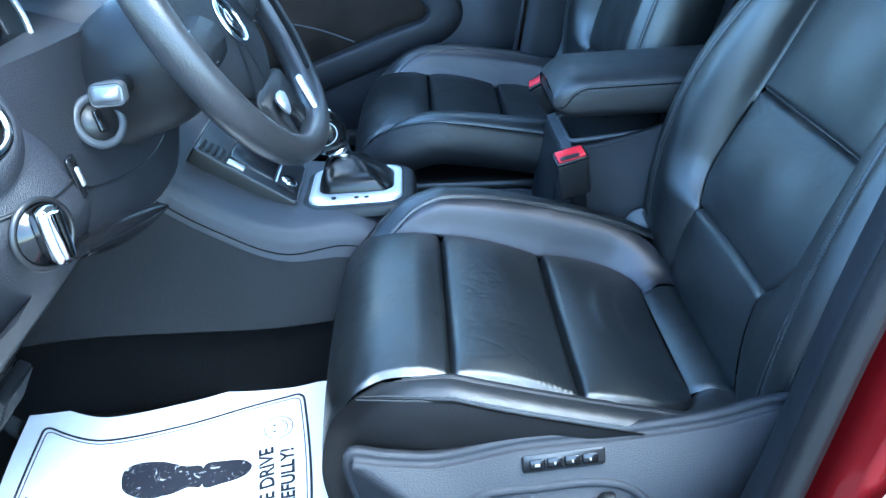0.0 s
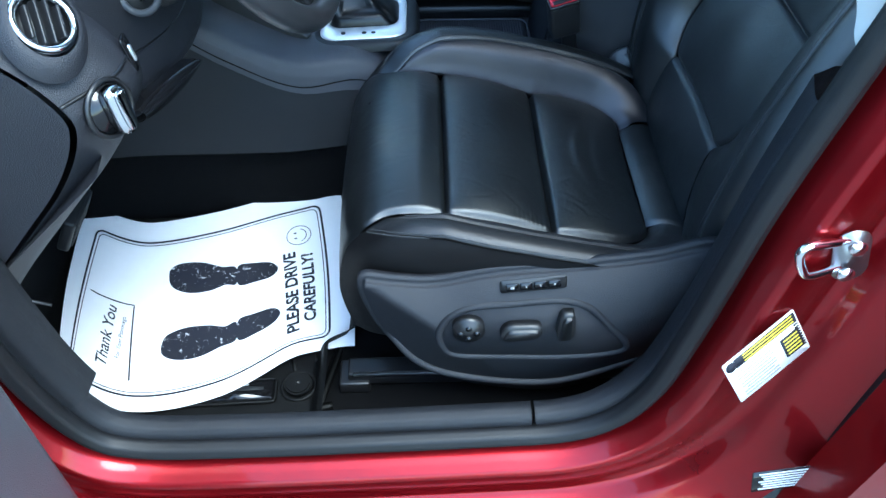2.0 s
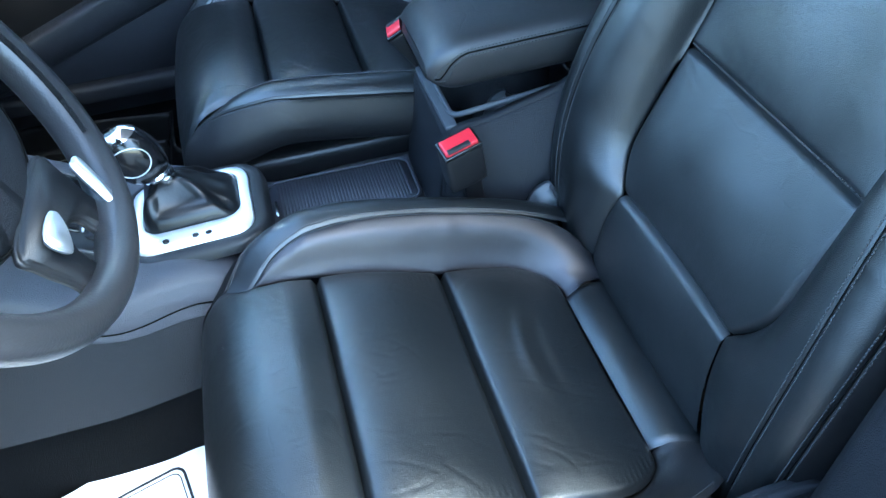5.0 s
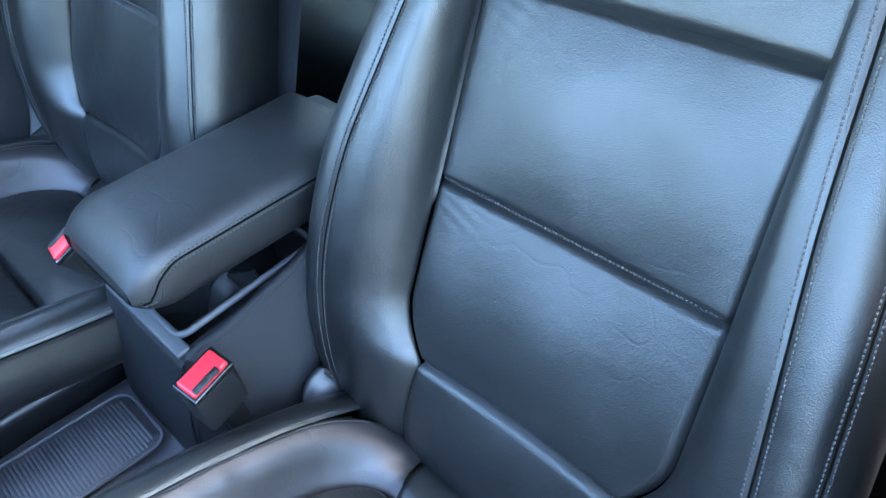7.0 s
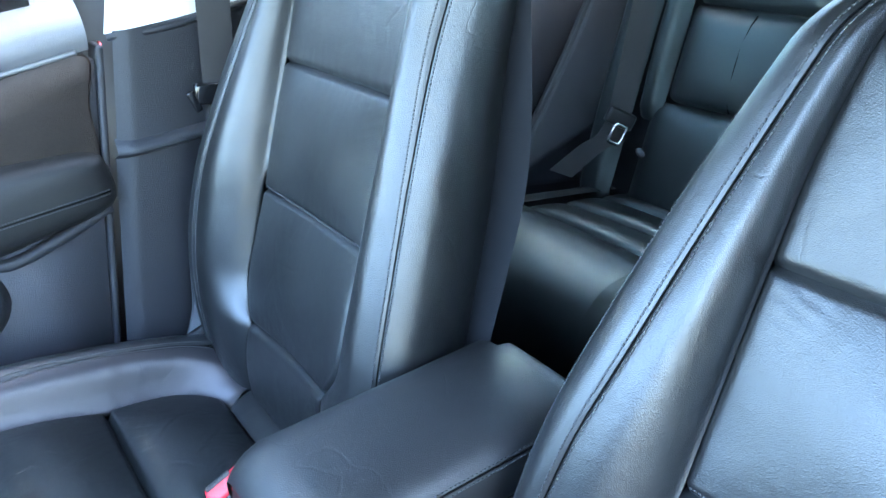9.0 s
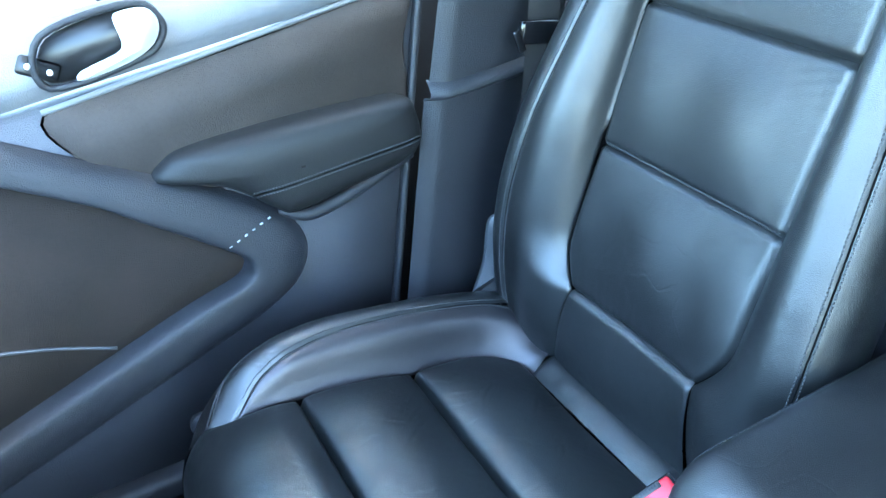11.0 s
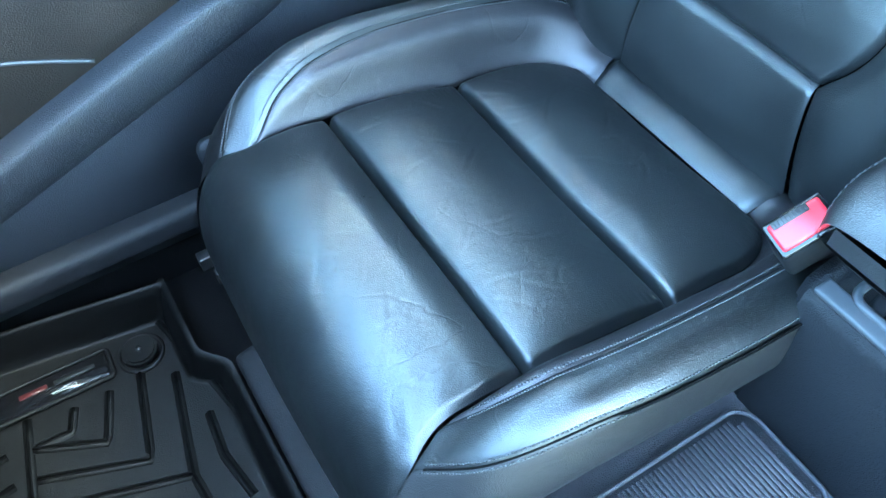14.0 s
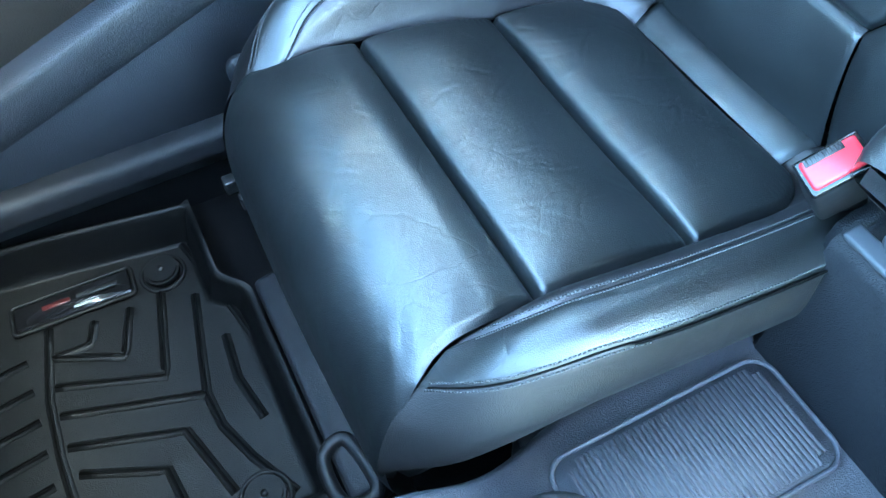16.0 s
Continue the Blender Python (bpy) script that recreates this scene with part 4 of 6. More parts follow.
def knob_fn(u, v, k=1.0):
    a, b = 6.2832 * u, math.pi * (v - 0.5)
    rx, ry = 0.033 * math.cos(b) ** 0.75 + 0.006 * (v < 0.5) * (0.5 - v), 0.025 * math.cos(b) ** 0.75
    return tuple(KN @ Vector((k * (rx * math.cos(a) - 0.008 * v), k * ry * math.sin(a), 0.041 * math.sin(b))))
kn = part("gear_knob", surf(lambda u, v: knob_fn(u, 0.02 + 0.96 * v), 32, 24, True), GLOSS, lev, "glossy black gear knob with a chrome crown")
part("knob_crown", surf(lambda u, v: knob_fn(u, 0.74 + 0.17 * v, 1.035), 32, 8, True), CHROME, kn, "chrome crown")
part("knob_inlay", tube([knob_fn(0.75 + 0.12 * math.cos(a * 0.2618), 0.52 + 0.16 * math.sin(a * 0.2618), 1.01) for a in range(24)], 0.0008, 6, closed=True), SILVER, kn)
part("collar", surf(lambda u, v: tuple(Matrix.Translation((-0.158, -0.011, 0.803)) @ pose(0, 0, 0, 0, -20, 0) @ Vector(((0.0165 + 0.0025 * math.cos(6.2832 * v)) * math.cos(6.2832 * u), (0.0155 + 0.0025 * math.cos(6.2832 * v)) * math.sin(6.2832 * u), 0.005 * math.sin(6.2832 * v)))), 28, 8, True), CHROME, lev, "chrome collar")
for xx in (-0.164, -0.128, -0.112, -0.096, -0.080):
    part("gear_mark", disc(0.0040, 0.0016, pose(xx, -0.076, 0.7462), 14), BLACK, gp)
# small panel ahead of the lever: cubby, vents and start button
SP = pose(-0.298, -0.010, 0.789, 0, 34, 0)
sp = part("switch_panel", rbox((0.176, 0.146, 0.040), 0.004, 3, SP @ Matrix.Translation((0, 0, -0.015))), BLACK, console, "black panel ahead of the gear lever")
part("panel_trim", tube([tuple(SP @ Vector((x, y, 0.005))) for x, y in rounded(0.176, 0.146, 0.010, 5)], 0.0022, 6, closed=True), TRIM_GREY, sp)
part("cubby", rbox((0.080, 0.104, 0.010), 0.003, 2, SP @ Matrix.Translation((0.004, 0.010, 0.003))), GLOSS, sp, "glossy black cubby lid")
part("cubby_edge", rbox((0.003, 0.104, 0.004), 0.001, 1, SP @ Matrix.Translation((0.0465, 0.010, 0.008))), SILVER, sp)
stp = part("button_frame", plate(rounded(0.034, 0.052, 0.006), 0.004, 0.0015, SP @ Matrix.Translation((0.066, -0.024, 0.004))), PLASTIC, sp)
st = part("start_button", disc(0.0135, 0.006, SP @ Matrix.Translation((0.066, -0.024, 0.010)), 28, 0.0015), CHROME, sp, "round chrome-ringed start button")
part("button_face", disc(0.0108, 0.003, SP @ Matrix.Translation((0.066, -0.024, 0.0125)), 24), GLOSS, st)
for k in range(5):
    part("vent_slat", rbox((0.0065, 0.034, 0.004), 0.001, 1, SP @ Matrix.Translation((-0.078 + 0.0105 * k, -0.046, 0.007))), PLASTIC, sp)
part("panel_key", rbox((0.028, 0.013, 0.005), 0.002, 2, SP @ pose(-0.020, -0.058, 0.007)), SILVER, sp, "satin silver key")
# ribbed shutter over the cup holders
tr_m = pose(0.066, 0.048, 0.664, 0, 0.6, 0)
part("shutter_frame", tube([tuple(tr_m @ Vector((x, y, 0.004))) for x, y in rounded(0.212, 0.104, 0.020, 8)], 0.0022, 8, closed=True), CONSOLE, console)
sh = part("shutter", plate(rounded(0.208, 0.100, 0.018), 0.004, 0.001, tr_m), CONSOLE, console, "ribbed charcoal roller shutter")
for k in range(40):
    part("rib", rbox((0.0034, 0.092 if 1 < k < 38 else 0.078, 0.0011), 0.0004, 1, tr_m @ Matrix.Translation((-0.090 + 0.0047 * k, 0, 0.0044))), CONSOLE, sh)
part("shutter_grip", rbox((0.004, 0.034, 0.004), 0.0015, 2, tr_m @ pose(-0.096, -0.012, 0.006)), CHROME, sh)
part("side_tray", plate(rounded(0.15, 0.034, 0.012), 0.003, 0.001, pose(0.075, -0.045, 0.6645)), GLOSS, console, "black side tray")
part("side_tray_rim", tube([(0.075 + x, -0.045 + y, 0.668) for x, y in rounded(0.156, 0.040, 0.014, 8)], 0.0025, 8, closed=True), PLASTIC, console)
# storage bin and armrest
def bin_wall(outline, y0, y1):
    return plate(outline, y1 - y0, 0.004, pose(0, y1, 0, 90, 0, 0), 3)
wall_o = smooth_outline([(0.178, 0.62), (0.186, 0.70), (0.202, 0.79), (0.215, 0.808), (0.26, 0.815), (0.34, 0.835), (0.40, 0.845), (0.42, 0.70), (0.40, 0.50), (0.25, 0.45), (0.18, 0.48)], 6)
part("bin_side", bin_wall(wall_o, -0.066, -0.046), PLASTIC, console, "charcoal bin side")
part("bin_side", bin_wall(wall_o, 0.098, 0.118), PLASTIC, console, "charcoal bin side")
part("bin_front", surf(lambda u, v: (0.176 + 0.026 * v ** 1.4 + 0.012 * (v > 0.97), -0.058 + 0.168 * u, 0.62 + 0.186 * v), 10, 20), PLASTIC, console, "charcoal bin front")
part("bin_lip", rbox((0.016, 0.160, 0.007), 0.003, 3, pose(0.209, 0.026, 0.806, 0, -10, 0)), TRIM_GREY, console)
part("bin_floor", rbox((0.20, 0.15, 0.01), 0.002, 1, pose(0.31, 0.026, 0.70)), BLACK, console)
part("bin_frame", tube([(0.30 + x, 0.026 + y, 0.818 + 0.10 * x) for x, y in rounded(0.17, 0.120, 0.012, 5)], 0.004, 8, closed=True), TRIM_GREY, console)
part("bin_rear", rbox((0.03, 0.18, 0.40), 0.01, 2, pose(0.415, 0.026, 0.62)), PLASTIC, console)
def arm_fn(u, v):
    """The padded lid: closed ring u around, v from front to back."""
    x = 0.188 + 0.288 * v
    e = math.sin(math.pi * min(0.5, v * 3.2 + 0.02)) ** 0.55
    w, h = 0.083 * (0.84 + 0.16 * e), 0.033 * e + 0.004
    a = 6.2832 * u
    c, s = math.cos(a), math.sin(a)
    y = w * math.copysign(abs(c) ** 0.45, c)
    z = h * math.copysign(abs(s) ** (0.50 if s > 0 else 0.5), s) * (1.10 if s > 0 else 0.9)
    return (x, 0.044 + y, 0.873 + 0.030 * (x - 0.19) + z + 0.004 * (1 - (y / w) ** 2) * (s > 0))
lid = part("armrest", join(surf(arm_fn, 56, 40, True), surf(lambda u, v: (0.1885 + 0.002 * v, 0.044 + (2 * u - 1) * 0.064, 0.866 + 0.014 * v), 4, 3)), ARM_LEATHER, console, "padded black leather armrest lid")
for k in (0.012, 0.488):
    lift = lambda t, k=k: (0.020 - 0.066 * ramp(t, -0.02, 0.17)) * (1 if k > 0.2 else -1) + (0.5 if k > 0.2 else 0.0)
    part("seam", tube([raised(arm_fn, lift(j / 40) % 1, 0.03 + 0.94 * j / 40, -0.0002, (0, 1 if k < 0.2 else -1, 0.3)) for j in range(41)], 0.0012, 6), SEAM, lid)
    for dk in (-0.014, 0.014):
        part("stitching", stitches(lambda t, k=k, dk=dk, lift=lift: raised(arm_fn, (lift(t) + dk) % 1, 0.03 + 0.94 * t, 0.0004, (0, 1 if k < 0.2 else -1, 0.3)), 60, 0.0008, 0.3), THREAD, lid, "grey stitching")
part("armrest_hinge", rbox((0.042, 0.156, 0.052), 0.012, 4, pose(0.499, 0.044, 0.874, 0, 6, 0)), ARM_LEATHER, console)

# ---- dashboard and steering ----
dash = thing("dashboard", (-0.6, 0, 0.6), "charcoal plastic dashboard with round vents", "dashboard")
dprof = [(-0.74, 0.50), (-0.63, 0.60), (-0.545, 0.70), (-0.455, 0.80), (-0.385, 0.88), (-0.348, 0.945), (-0.352, 0.985), (-0.400, 1.040), (-0.49, 1.085), (-0.78, 1.115), (-1.02, 1.07)]
def dash_fn(u, v):
    p = spline(dprof, v)
    y = -0.625 + 1.27 * u
    e = 0.050 * (ramp(y, -0.55, -0.65) + ramp(y, 0.58, 0.645))
    mid = 0.05 * ramp(y, -0.06, 0.02) * (1 - ramp(v, 0.65, 0.9))
    cut = 0.05 * ramp(y, -0.51, -0.48) * (1 - ramp(y, -0.21, -0.18)) * ramp(v, 0.2, 0.4) * (1 - ramp(v, 0.62, 0.8))
    well = ramp(y, -0.555, -0.52) * (1 - ramp(y, -0.17, -0.13)) * max(0, p[1] - 1.045) * (p[0] < -0.38)
    return (p[0] - e - mid - cut, y, p[1] - well)
part("dash_body", surf(dash_fn, 80, 50), DASH, dash, "charcoal grained dashboard body")
def end_fn(u, v):
    p = spline(dprof, v)
    return (p[0] - 0.050 + (-1.0 - p[0]) * u * 0.9, -0.625 - 0.012 * math.sin(math.pi * min(1, u * 1.5)), p[1] + (0.80 - p[1]) * u * 0.4)
part("dash_end", surf(end_fn, 12, 50), DASH, dash, "charcoal end cap of the dashboard")
part("end_cap_seam", tube([(-0.50 - 0.07 * math.cos(a * 0.3142) * 1.0, -0.640, 0.86 + 0.16 * math.sin(a * 0.3142)) for a in range(-5, 6)], 0.002, 6), BLACK, dash)
# round vent, light switch and headlight key
vm = pose(-0.400, -0.580, 1.058, 0, 50, -30) @ Matrix.Scale(0.74, 4) @ pose(0, 0, 0, 0, 0, 62)
part("vent_ring", surf(lambda u, v: tuple(vm @ Vector(((0.040 + 0.006 * math.cos(6.2832 * v)) * math.cos(6.2832 * u), (0.040 + 0.006 * math.cos(6.2832 * v)) * math.sin(6.2832 * u), 0.008 * math.sin(6.2832 * v)))), 40, 10, True), CHROME, dash, "chrome vent ring")
part("vent_well", disc(0.039, 0.010, vm @ Matrix.Translation((0, 0, -0.012)), 32), BLACK, dash)
for k in range(4):
    part("vent_blade", rbox((0.005, 0.070 - 0.016 * abs(k - 1.5), 0.018), 0.002, 2, vm @ pose(-0.021 + 0.014 * k, 0, -0.004, 0, 22, 0)), BLACK, dash)
part("vent_surround", surf(lambda u, v: tuple(vm @ Vector(((0.044 + 0.018 * v) * math.cos(6.2832 * u), (0.052 + 0.030 * v) * math.sin(6.2832 * u), 0.006 - 0.020 * v * v))), 40, 8, True), DASH, dash)
lm = pose(-0.362, -0.592, 0.962, 0, 82, -24)
ls = part("light_switch", disc(0.030, 0.012, lm, 36, 0.003), GLOSS, dash, "black rotary light switch")
part("switch_ring", surf(lambda u, v: tuple(lm @ Vector(((0.031 + 0.003 * math.cos(6.2832 * v)) * math.cos(6.2832 * u), (0.031 + 0.003 * math.cos(6.2832 * v)) * math.sin(6.2832 * u), 0.004 + 0.003 * math.sin(6.2832 * v)))), 40, 8, True), BLACK, ls)
part("switch_grip", plate(smooth_outline([(-0.026, -0.006), (-0.018, -0.011), (0.020, -0.010), (0.027, 0.0), (0.020, 0.010), (-0.018, 0.011), (-0.026, 0.006)], 5), 0.024, 0.005, lm @ pose(0, 0, 0.004, 0, 0, 0), 3), CHROME, ls, "chrome switch grip")
part("dimmer", plate(rounded(0.042, 0.020, 0.004), 0.004, 0.001, pose(-0.352, -0.520, 0.985, 0, 80, 6)), GLOSS, dash)
part("dimmer_wheel", rbox((0.020, 0.006, 0.006), 0.002, 2, pose(-0.348, -0.520, 0.985, 0, 80, 6)), SILVER, dash)
part("panel_seam", tube([dash_fn(u / 40 * 0.12, 0.60) for u in range(0, 41)], 0.0022, 6), BLACK, dash)
# instrument binnacle
part("binnacle_rim", tube([(-0.420, -0.520, 1.015), (-0.428, -0.474, 1.029), (-0.430, -0.434, 1.032), (-0.430, -0.388, 1.037), (-0.430, -0.303, 1.044), (-0.430, -0.191, 1.041)], 0.0060, 10, 30), TRIM_GREY, dash, "pale edge of the instrument binnacle")
for yc in (-0.43, -0.285):
    im = pose(-0.505, yc, 1.080, 0, 72, 0)
    dial = part("dial", disc(0.055, 0.006, im, 40), GLOSS, dash, "black round instrument dial")
    part("dial_ring", surf(lambda u, v, im=im: tuple(im @ Vector(((0.058 + 0.004 * math.cos(6.2832 * v)) * math.cos(6.2832 * u), (0.058 + 0.004 * math.cos(6.2832 * v)) * math.sin(6.2832 * u), 0.006 + 0.004 * math.sin(6.2832 * v)))), 40, 8, True), SILVER, dial)
    for k in range(11):
        a = radians(-220 + 26 * k)
        part("dial_tick", rbox((0.010, 0.0022, 0.001), 0, 1, im @ pose(0.044 * math.cos(a), 0.044 * math.sin(a), 0.0042, 0, 0, math.degrees(a))), WHITE, dial)
    part("needle", rbox((0.044, 0.0025, 0.002), 0, 1, im @ pose(-0.014, -0.012, 0.006, 0, 0, 40)), RED_PRINT, dial)
part("binnacle_hood", surf(lambda u, v: (-0.60 + 0.14 * v, -0.56 + 0.43 * u, 1.10 + 0.105 * math.sin(math.pi * min(1, max(0, u))) ** 0.5 - 0.01 * v), 30, 8), DASH, dash)
part("binnacle_sill", surf(lambda u, v: (-0.56 + 0.12 * v, -0.56 + 0.43 * u, 1.075 - 0.03 * v), 10, 6), DASH, dash)

column = thing("steering_column", (-0.40, -0.345, 1.0), "charcoal plastic steering column shroud with stalks", "steering column")
WN = Vector((0.8623, 0, 0.5064))
WC = Vector((-0.237, -0.325, 1.091))
WD = Vector((0.5064, 0, -0.8623))
def col_fn(u, v):
    c = WC - WN * (0.045 + 0.125 * v)
    a = 6.2832 * u
    r = 0.064 + 0.010 * math.sin(math.pi * min(1, v * 1.2)) + 0.004 * v
    return tuple(c + Vector((0, 1, 0)) * r * math.cos(a) + WD * (r * math.sin(a)))
part("shroud", surf(col_fn, 48, 18, True), PLASTIC_DARK, column, "dark smooth column cowl")
part("shroud_rim", tube([col_fn(k / 48, 0.02) for k in range(48)], 0.0035, 8, closed=True), TRIM_GREY, column)
part("shroud_face", disc(0.062, 0.01, Matrix.Translation(WC - WN * 0.050) @ WN.to_track_quat("Z", "Y").to_matrix().to_4x4(), 30), PLASTIC, column)
ST = Vector((-0.313, -0.492, 1.056))
SB = WC - WN * 0.115 + Vector((0, -0.05, 0.0))
sd_ = (ST - SB).normalized()
stalk = part("stalk", tube([SB, SB.lerp(ST, 0.45), SB.lerp(ST, 0.72), ST], [0.011, 0.009, 0.010, 0.013], 14), BLACK, column, "black indicator stalk with a satin tip")
sm = Matrix.Translation(ST) @ sd_.to_track_quat("Z", "X").to_matrix().to_4x4()
tip = part("stalk_tip", plate(rounded(0.020, 0.030, 0.006), 0.026, 0.004, sm @ Matrix.Translation((0, 0, -0.012)), 3), STALK_GREY, stalk, "satin silver stalk tip")
for k in range(3):
    part("tip_groove", tube([tuple(sm @ Vector((x, y, -0.006 + 0.009 * k))) for x, y in rounded(0.0205, 0.0305, 0.006, 5)], 0.0011, 6, closed=True), BLACK, tip)
KS = Vector((-0.3715, -0.404, 1.002))
km = Matrix.Translation(KS + Vector((0.010, -0.006, 0.0))) @ Vector((0.72, -0.58, 0.38)).to_track_quat("Z", "Y").to_matrix().to_4x4()
part("key_ring", surf(lambda u, v: tuple(km @ Vector(((0.0255 + 0.0045 * math.cos(6.2832 * v)) * math.cos(6.2832 * u), (0.0255 + 0.0045 * math.cos(6.2832 * v)) * math.sin(6.2832 * u), 0.004 * math.sin(6.2832 * v)))), 40, 10, True), TRIM_GREY, dash, "grey ring round the key slot")
slot = part("key_slot", disc(0.0245, 0.006, km @ Matrix.Translation((0, 0, -0.003)), 28), BLACK, dash)
part("key_barrel", disc(0.026, 0.020, km @ Matrix.Translation((0, 0, -0.013)), 28), DASH, dash)
part("slot_socket", rbox((0.010, 0.024, 0.006), 0.002, 2, km @ Matrix.Translation((0, 0, 0.001))), GLOSS, slot)

wheel = thing("steering_wheel", WC, "black leather three-spoke steering wheel with silver accents", "steering wheel")
wm = Matrix((WD, Vector((0, 1, 0)), WD.cross(Vector((0, 1, 0))))).transposed().to_4x4()
wm = Matrix.Translation(WC) @ wm
SGN = 1 if (wm.to_3x3() @ Vector((0, 0, 1))).dot(WN) > 0 else -1
def rim_fn(u, v):
    a, b = 6.2832 * v, 6.2832 * u
    flat = 1 - 0.03 * max(0, math.cos(a)) ** 6
    r = 0.176 * flat + 0.0160 * math.cos(b)
    return tuple(wm @ Vector((r * math.cos(a), r * math.sin(a), 0.0195 * math.sin(b))))
part("rim", surf(rim_fn, 16, 96, True), material("wheel_leather", (0.022, 0.022, 0.024), 0.33, grain=0.3, grain_scale=500, vary=0.15), wheel, "smooth black leather rim")
pad_o = smooth_outline([(-0.085, -0.085), (-0.094, 0.0), (-0.085, 0.085), (-0.035, 0.124), (0.030, 0.122), (0.068, 0.094), (0.090, 0.048), (0.095, 0.0), (0.090, -0.048), (0.068, -0.094), (0.030, -0.122), (-0.035, -0.124)], 7)
wf = wm @ Matrix.Diagonal((1, 1, SGN, 1))
def pad_fn(u, v):
    k = u * len(pad_o)
    x, y = pad_o[int(k) % len(pad_o)]
    f = (1.0, 0.99, 0.95, 0.86, 0.70, 0.50, 0.28, 0.06)[min(7, round(v * 7))]
    z = (-0.030, -0.012, -0.005, 0.000, 0.003, 0.005, 0.006, 0.006)[min(7, round(v * 7))]
    return tuple(wf @ Vector((0.004 + x * f, y * f, z - 0.004)))
part("airbag_pad", surf(pad_fn, len(pad_o), 7, True), PLASTIC, wheel, "large charcoal airbag pad")
part("hub_back", disc(0.060, 0.05, wf @ Matrix.Translation((0, 0, -0.04)), 28), BLACK, wheel)
part("badge_ring", surf(lambda u, v: tuple(wf @ Vector((0.012 + (0.027 + 0.003 * math.cos(6.2832 * v)) * math.cos(6.2832 * u), (0.027 + 0.003 * math.cos(6.2832 * v)) * math.sin(6.2832 * u), 0.004 + 0.003 * math.sin(6.2832 * v)))), 32, 8, True), CHROME, wheel)
part("badge", disc(0.025, 0.004, wf @ Matrix.Translation((0.012, 0, 0.003)), 28), GLOSS, wheel, "plain round dark badge")
part("badge_dot", disc(0.014, 0.002, wf @ Matrix.Translation((0.012, 0, 0.006)), 24), CHROME, wheel)
for sg in (-1, 1):
    part("spoke", tube([wf @ Vector((0.006, sg * 0.09, -0.012)), wf @ Vector((0.008, sg * 0.14, -0.010)), wf @ Vector((0.008, sg * 0.168, 0))], [0.030, 0.024, 0.014], 12), PLASTIC, wheel)
    pm = wf @ pose(0.008, sg * 0.126, 0.000, 0, 0, sg * 8)
    pod = part("button_pod", plate(rounded(0.034, 0.034, 0.007), 0.005, 0.002, pm), BLACK, wheel, "black button pod")
    part("pod_trim", tube([pm @ Vector((x, y, 0.004)) for x, y in rounded(0.035, 0.035, 0.007, 6)], 0.0016, 6, closed=True), SILVER, pod)
    for bx, by in ((-0.010, 0), (0.010, 0), (0, -0.010), (0, 0.010), (0, 0)):
        part("key", rbox((0.008, 0.008, 0.004), 0.0015, 2, pm @ Matrix.Translation((bx, by, 0.005))), PLASTIC, pod)
        part("key_mark", rbox((0.0035, 0.0025, 0.001), 0, 1, pm @ Matrix.Translation((bx, by, 0.0073))), GREY_PRINT, pod)
part("spoke_bridge", plate(smooth_outline([(0.088, -0.058), (0.088, 0.058), (0.112, 0.064), (0.140, 0.058), (0.166, 0.056), (0.166, 0.024), (0.138, 0.020), (0.128, 0.0), (0.138, -0.020), (0.166, -0.024), (0.166, -0.056), (0.140, -0.058), (0.112, -0.064)], 4), 0.012, 0.004, wf @ Matrix.Translation((0, 0, -0.014)), 3), PLASTIC_DARK, wheel, "dark forked lower spoke")
part("spoke_trim", plate(smooth_outline([(0.100, -0.052), (0.103, -0.010), (0.116, -0.014), (0.124, -0.046)], 4), 0.006, 0.002, wf @ pose(0, 0, 0.000, -6, 0, 0), 3), SILVER, wheel, "satin silver spoke trim")
part("spoke_trim", plate(smooth_outline([(0.112, 0.062), (0.118, 0.070), (0.160, 0.054), (0.163, 0.044), (0.156, 0.043), (0.116, 0.054)], 4), 0.007, 0.002, wf @ pose(0, 0, 0.001, 6, 0, 0), 3), SILVER, wheel, "satin silver spoke trim")
part("pad_joint", tube([tuple(wf @ Vector((0.004 + x * 0.965, y * 0.965, -0.0095))) for x, y in pad_o], 0.0012, 6, closed=True), SEAM, wheel)
part("rim_insert", surf(lambda u, v: tuple(wm @ Vector(((0.1755 + 0.0166 * math.cos(2.2 + 1.9 * u)) * math.cos(2.25 - 1.5 * v), (0.1755 + 0.0166 * math.cos(2.2 + 1.9 * u)) * math.sin(2.25 - 1.5 * v), SGN * 0.0201 * math.sin(2.2 + 1.9 * u - 1.4)))), 12, 40), material("perforated_wheel_leather", (0.010, 0.010, 0.011), 0.5, grain=1.0, grain_scale=420, kind="cell", vary=0.2, spec=0.3), wheel, "perforated black leather grip")
# lower panel round the column, knee panel and the console's front flank
EDGE = [(-0.395, -0.575, 0.930), (-0.384, -0.510, 0.915), (-0.366, -0.430, 0.888), (-0.352, -0.345, 0.872), (-0.347, -0.280, 0.870), (-0.348, -0.220, 0.880), (-0.352, -0.160, 0.935)]
def lower_fn(u, v):
    e = spline(EDGE, u)
    if v < 0.6:
        f = v / 0.6
        z = 1.085 + (e[2] - 1.085) * f
        return (e[0] - 0.026 * (1 - f) + 0.004 * math.sin(math.pi * f), e[1], z)
    f = (v - 0.6) / 0.4
    return (e[0] - 0.012 * math.sin(math.pi * 0.5 * min(1, 4 * f)) * 0 - 0.16 * f, e[1], e[2] - 0.006 * math.sin(math.pi * min(1, 6 * f)) + 0.0 * f)
part("lower_column_panel", surf(lower_fn, 40, 30), DASH, dash, "charcoal panel round the steering column")
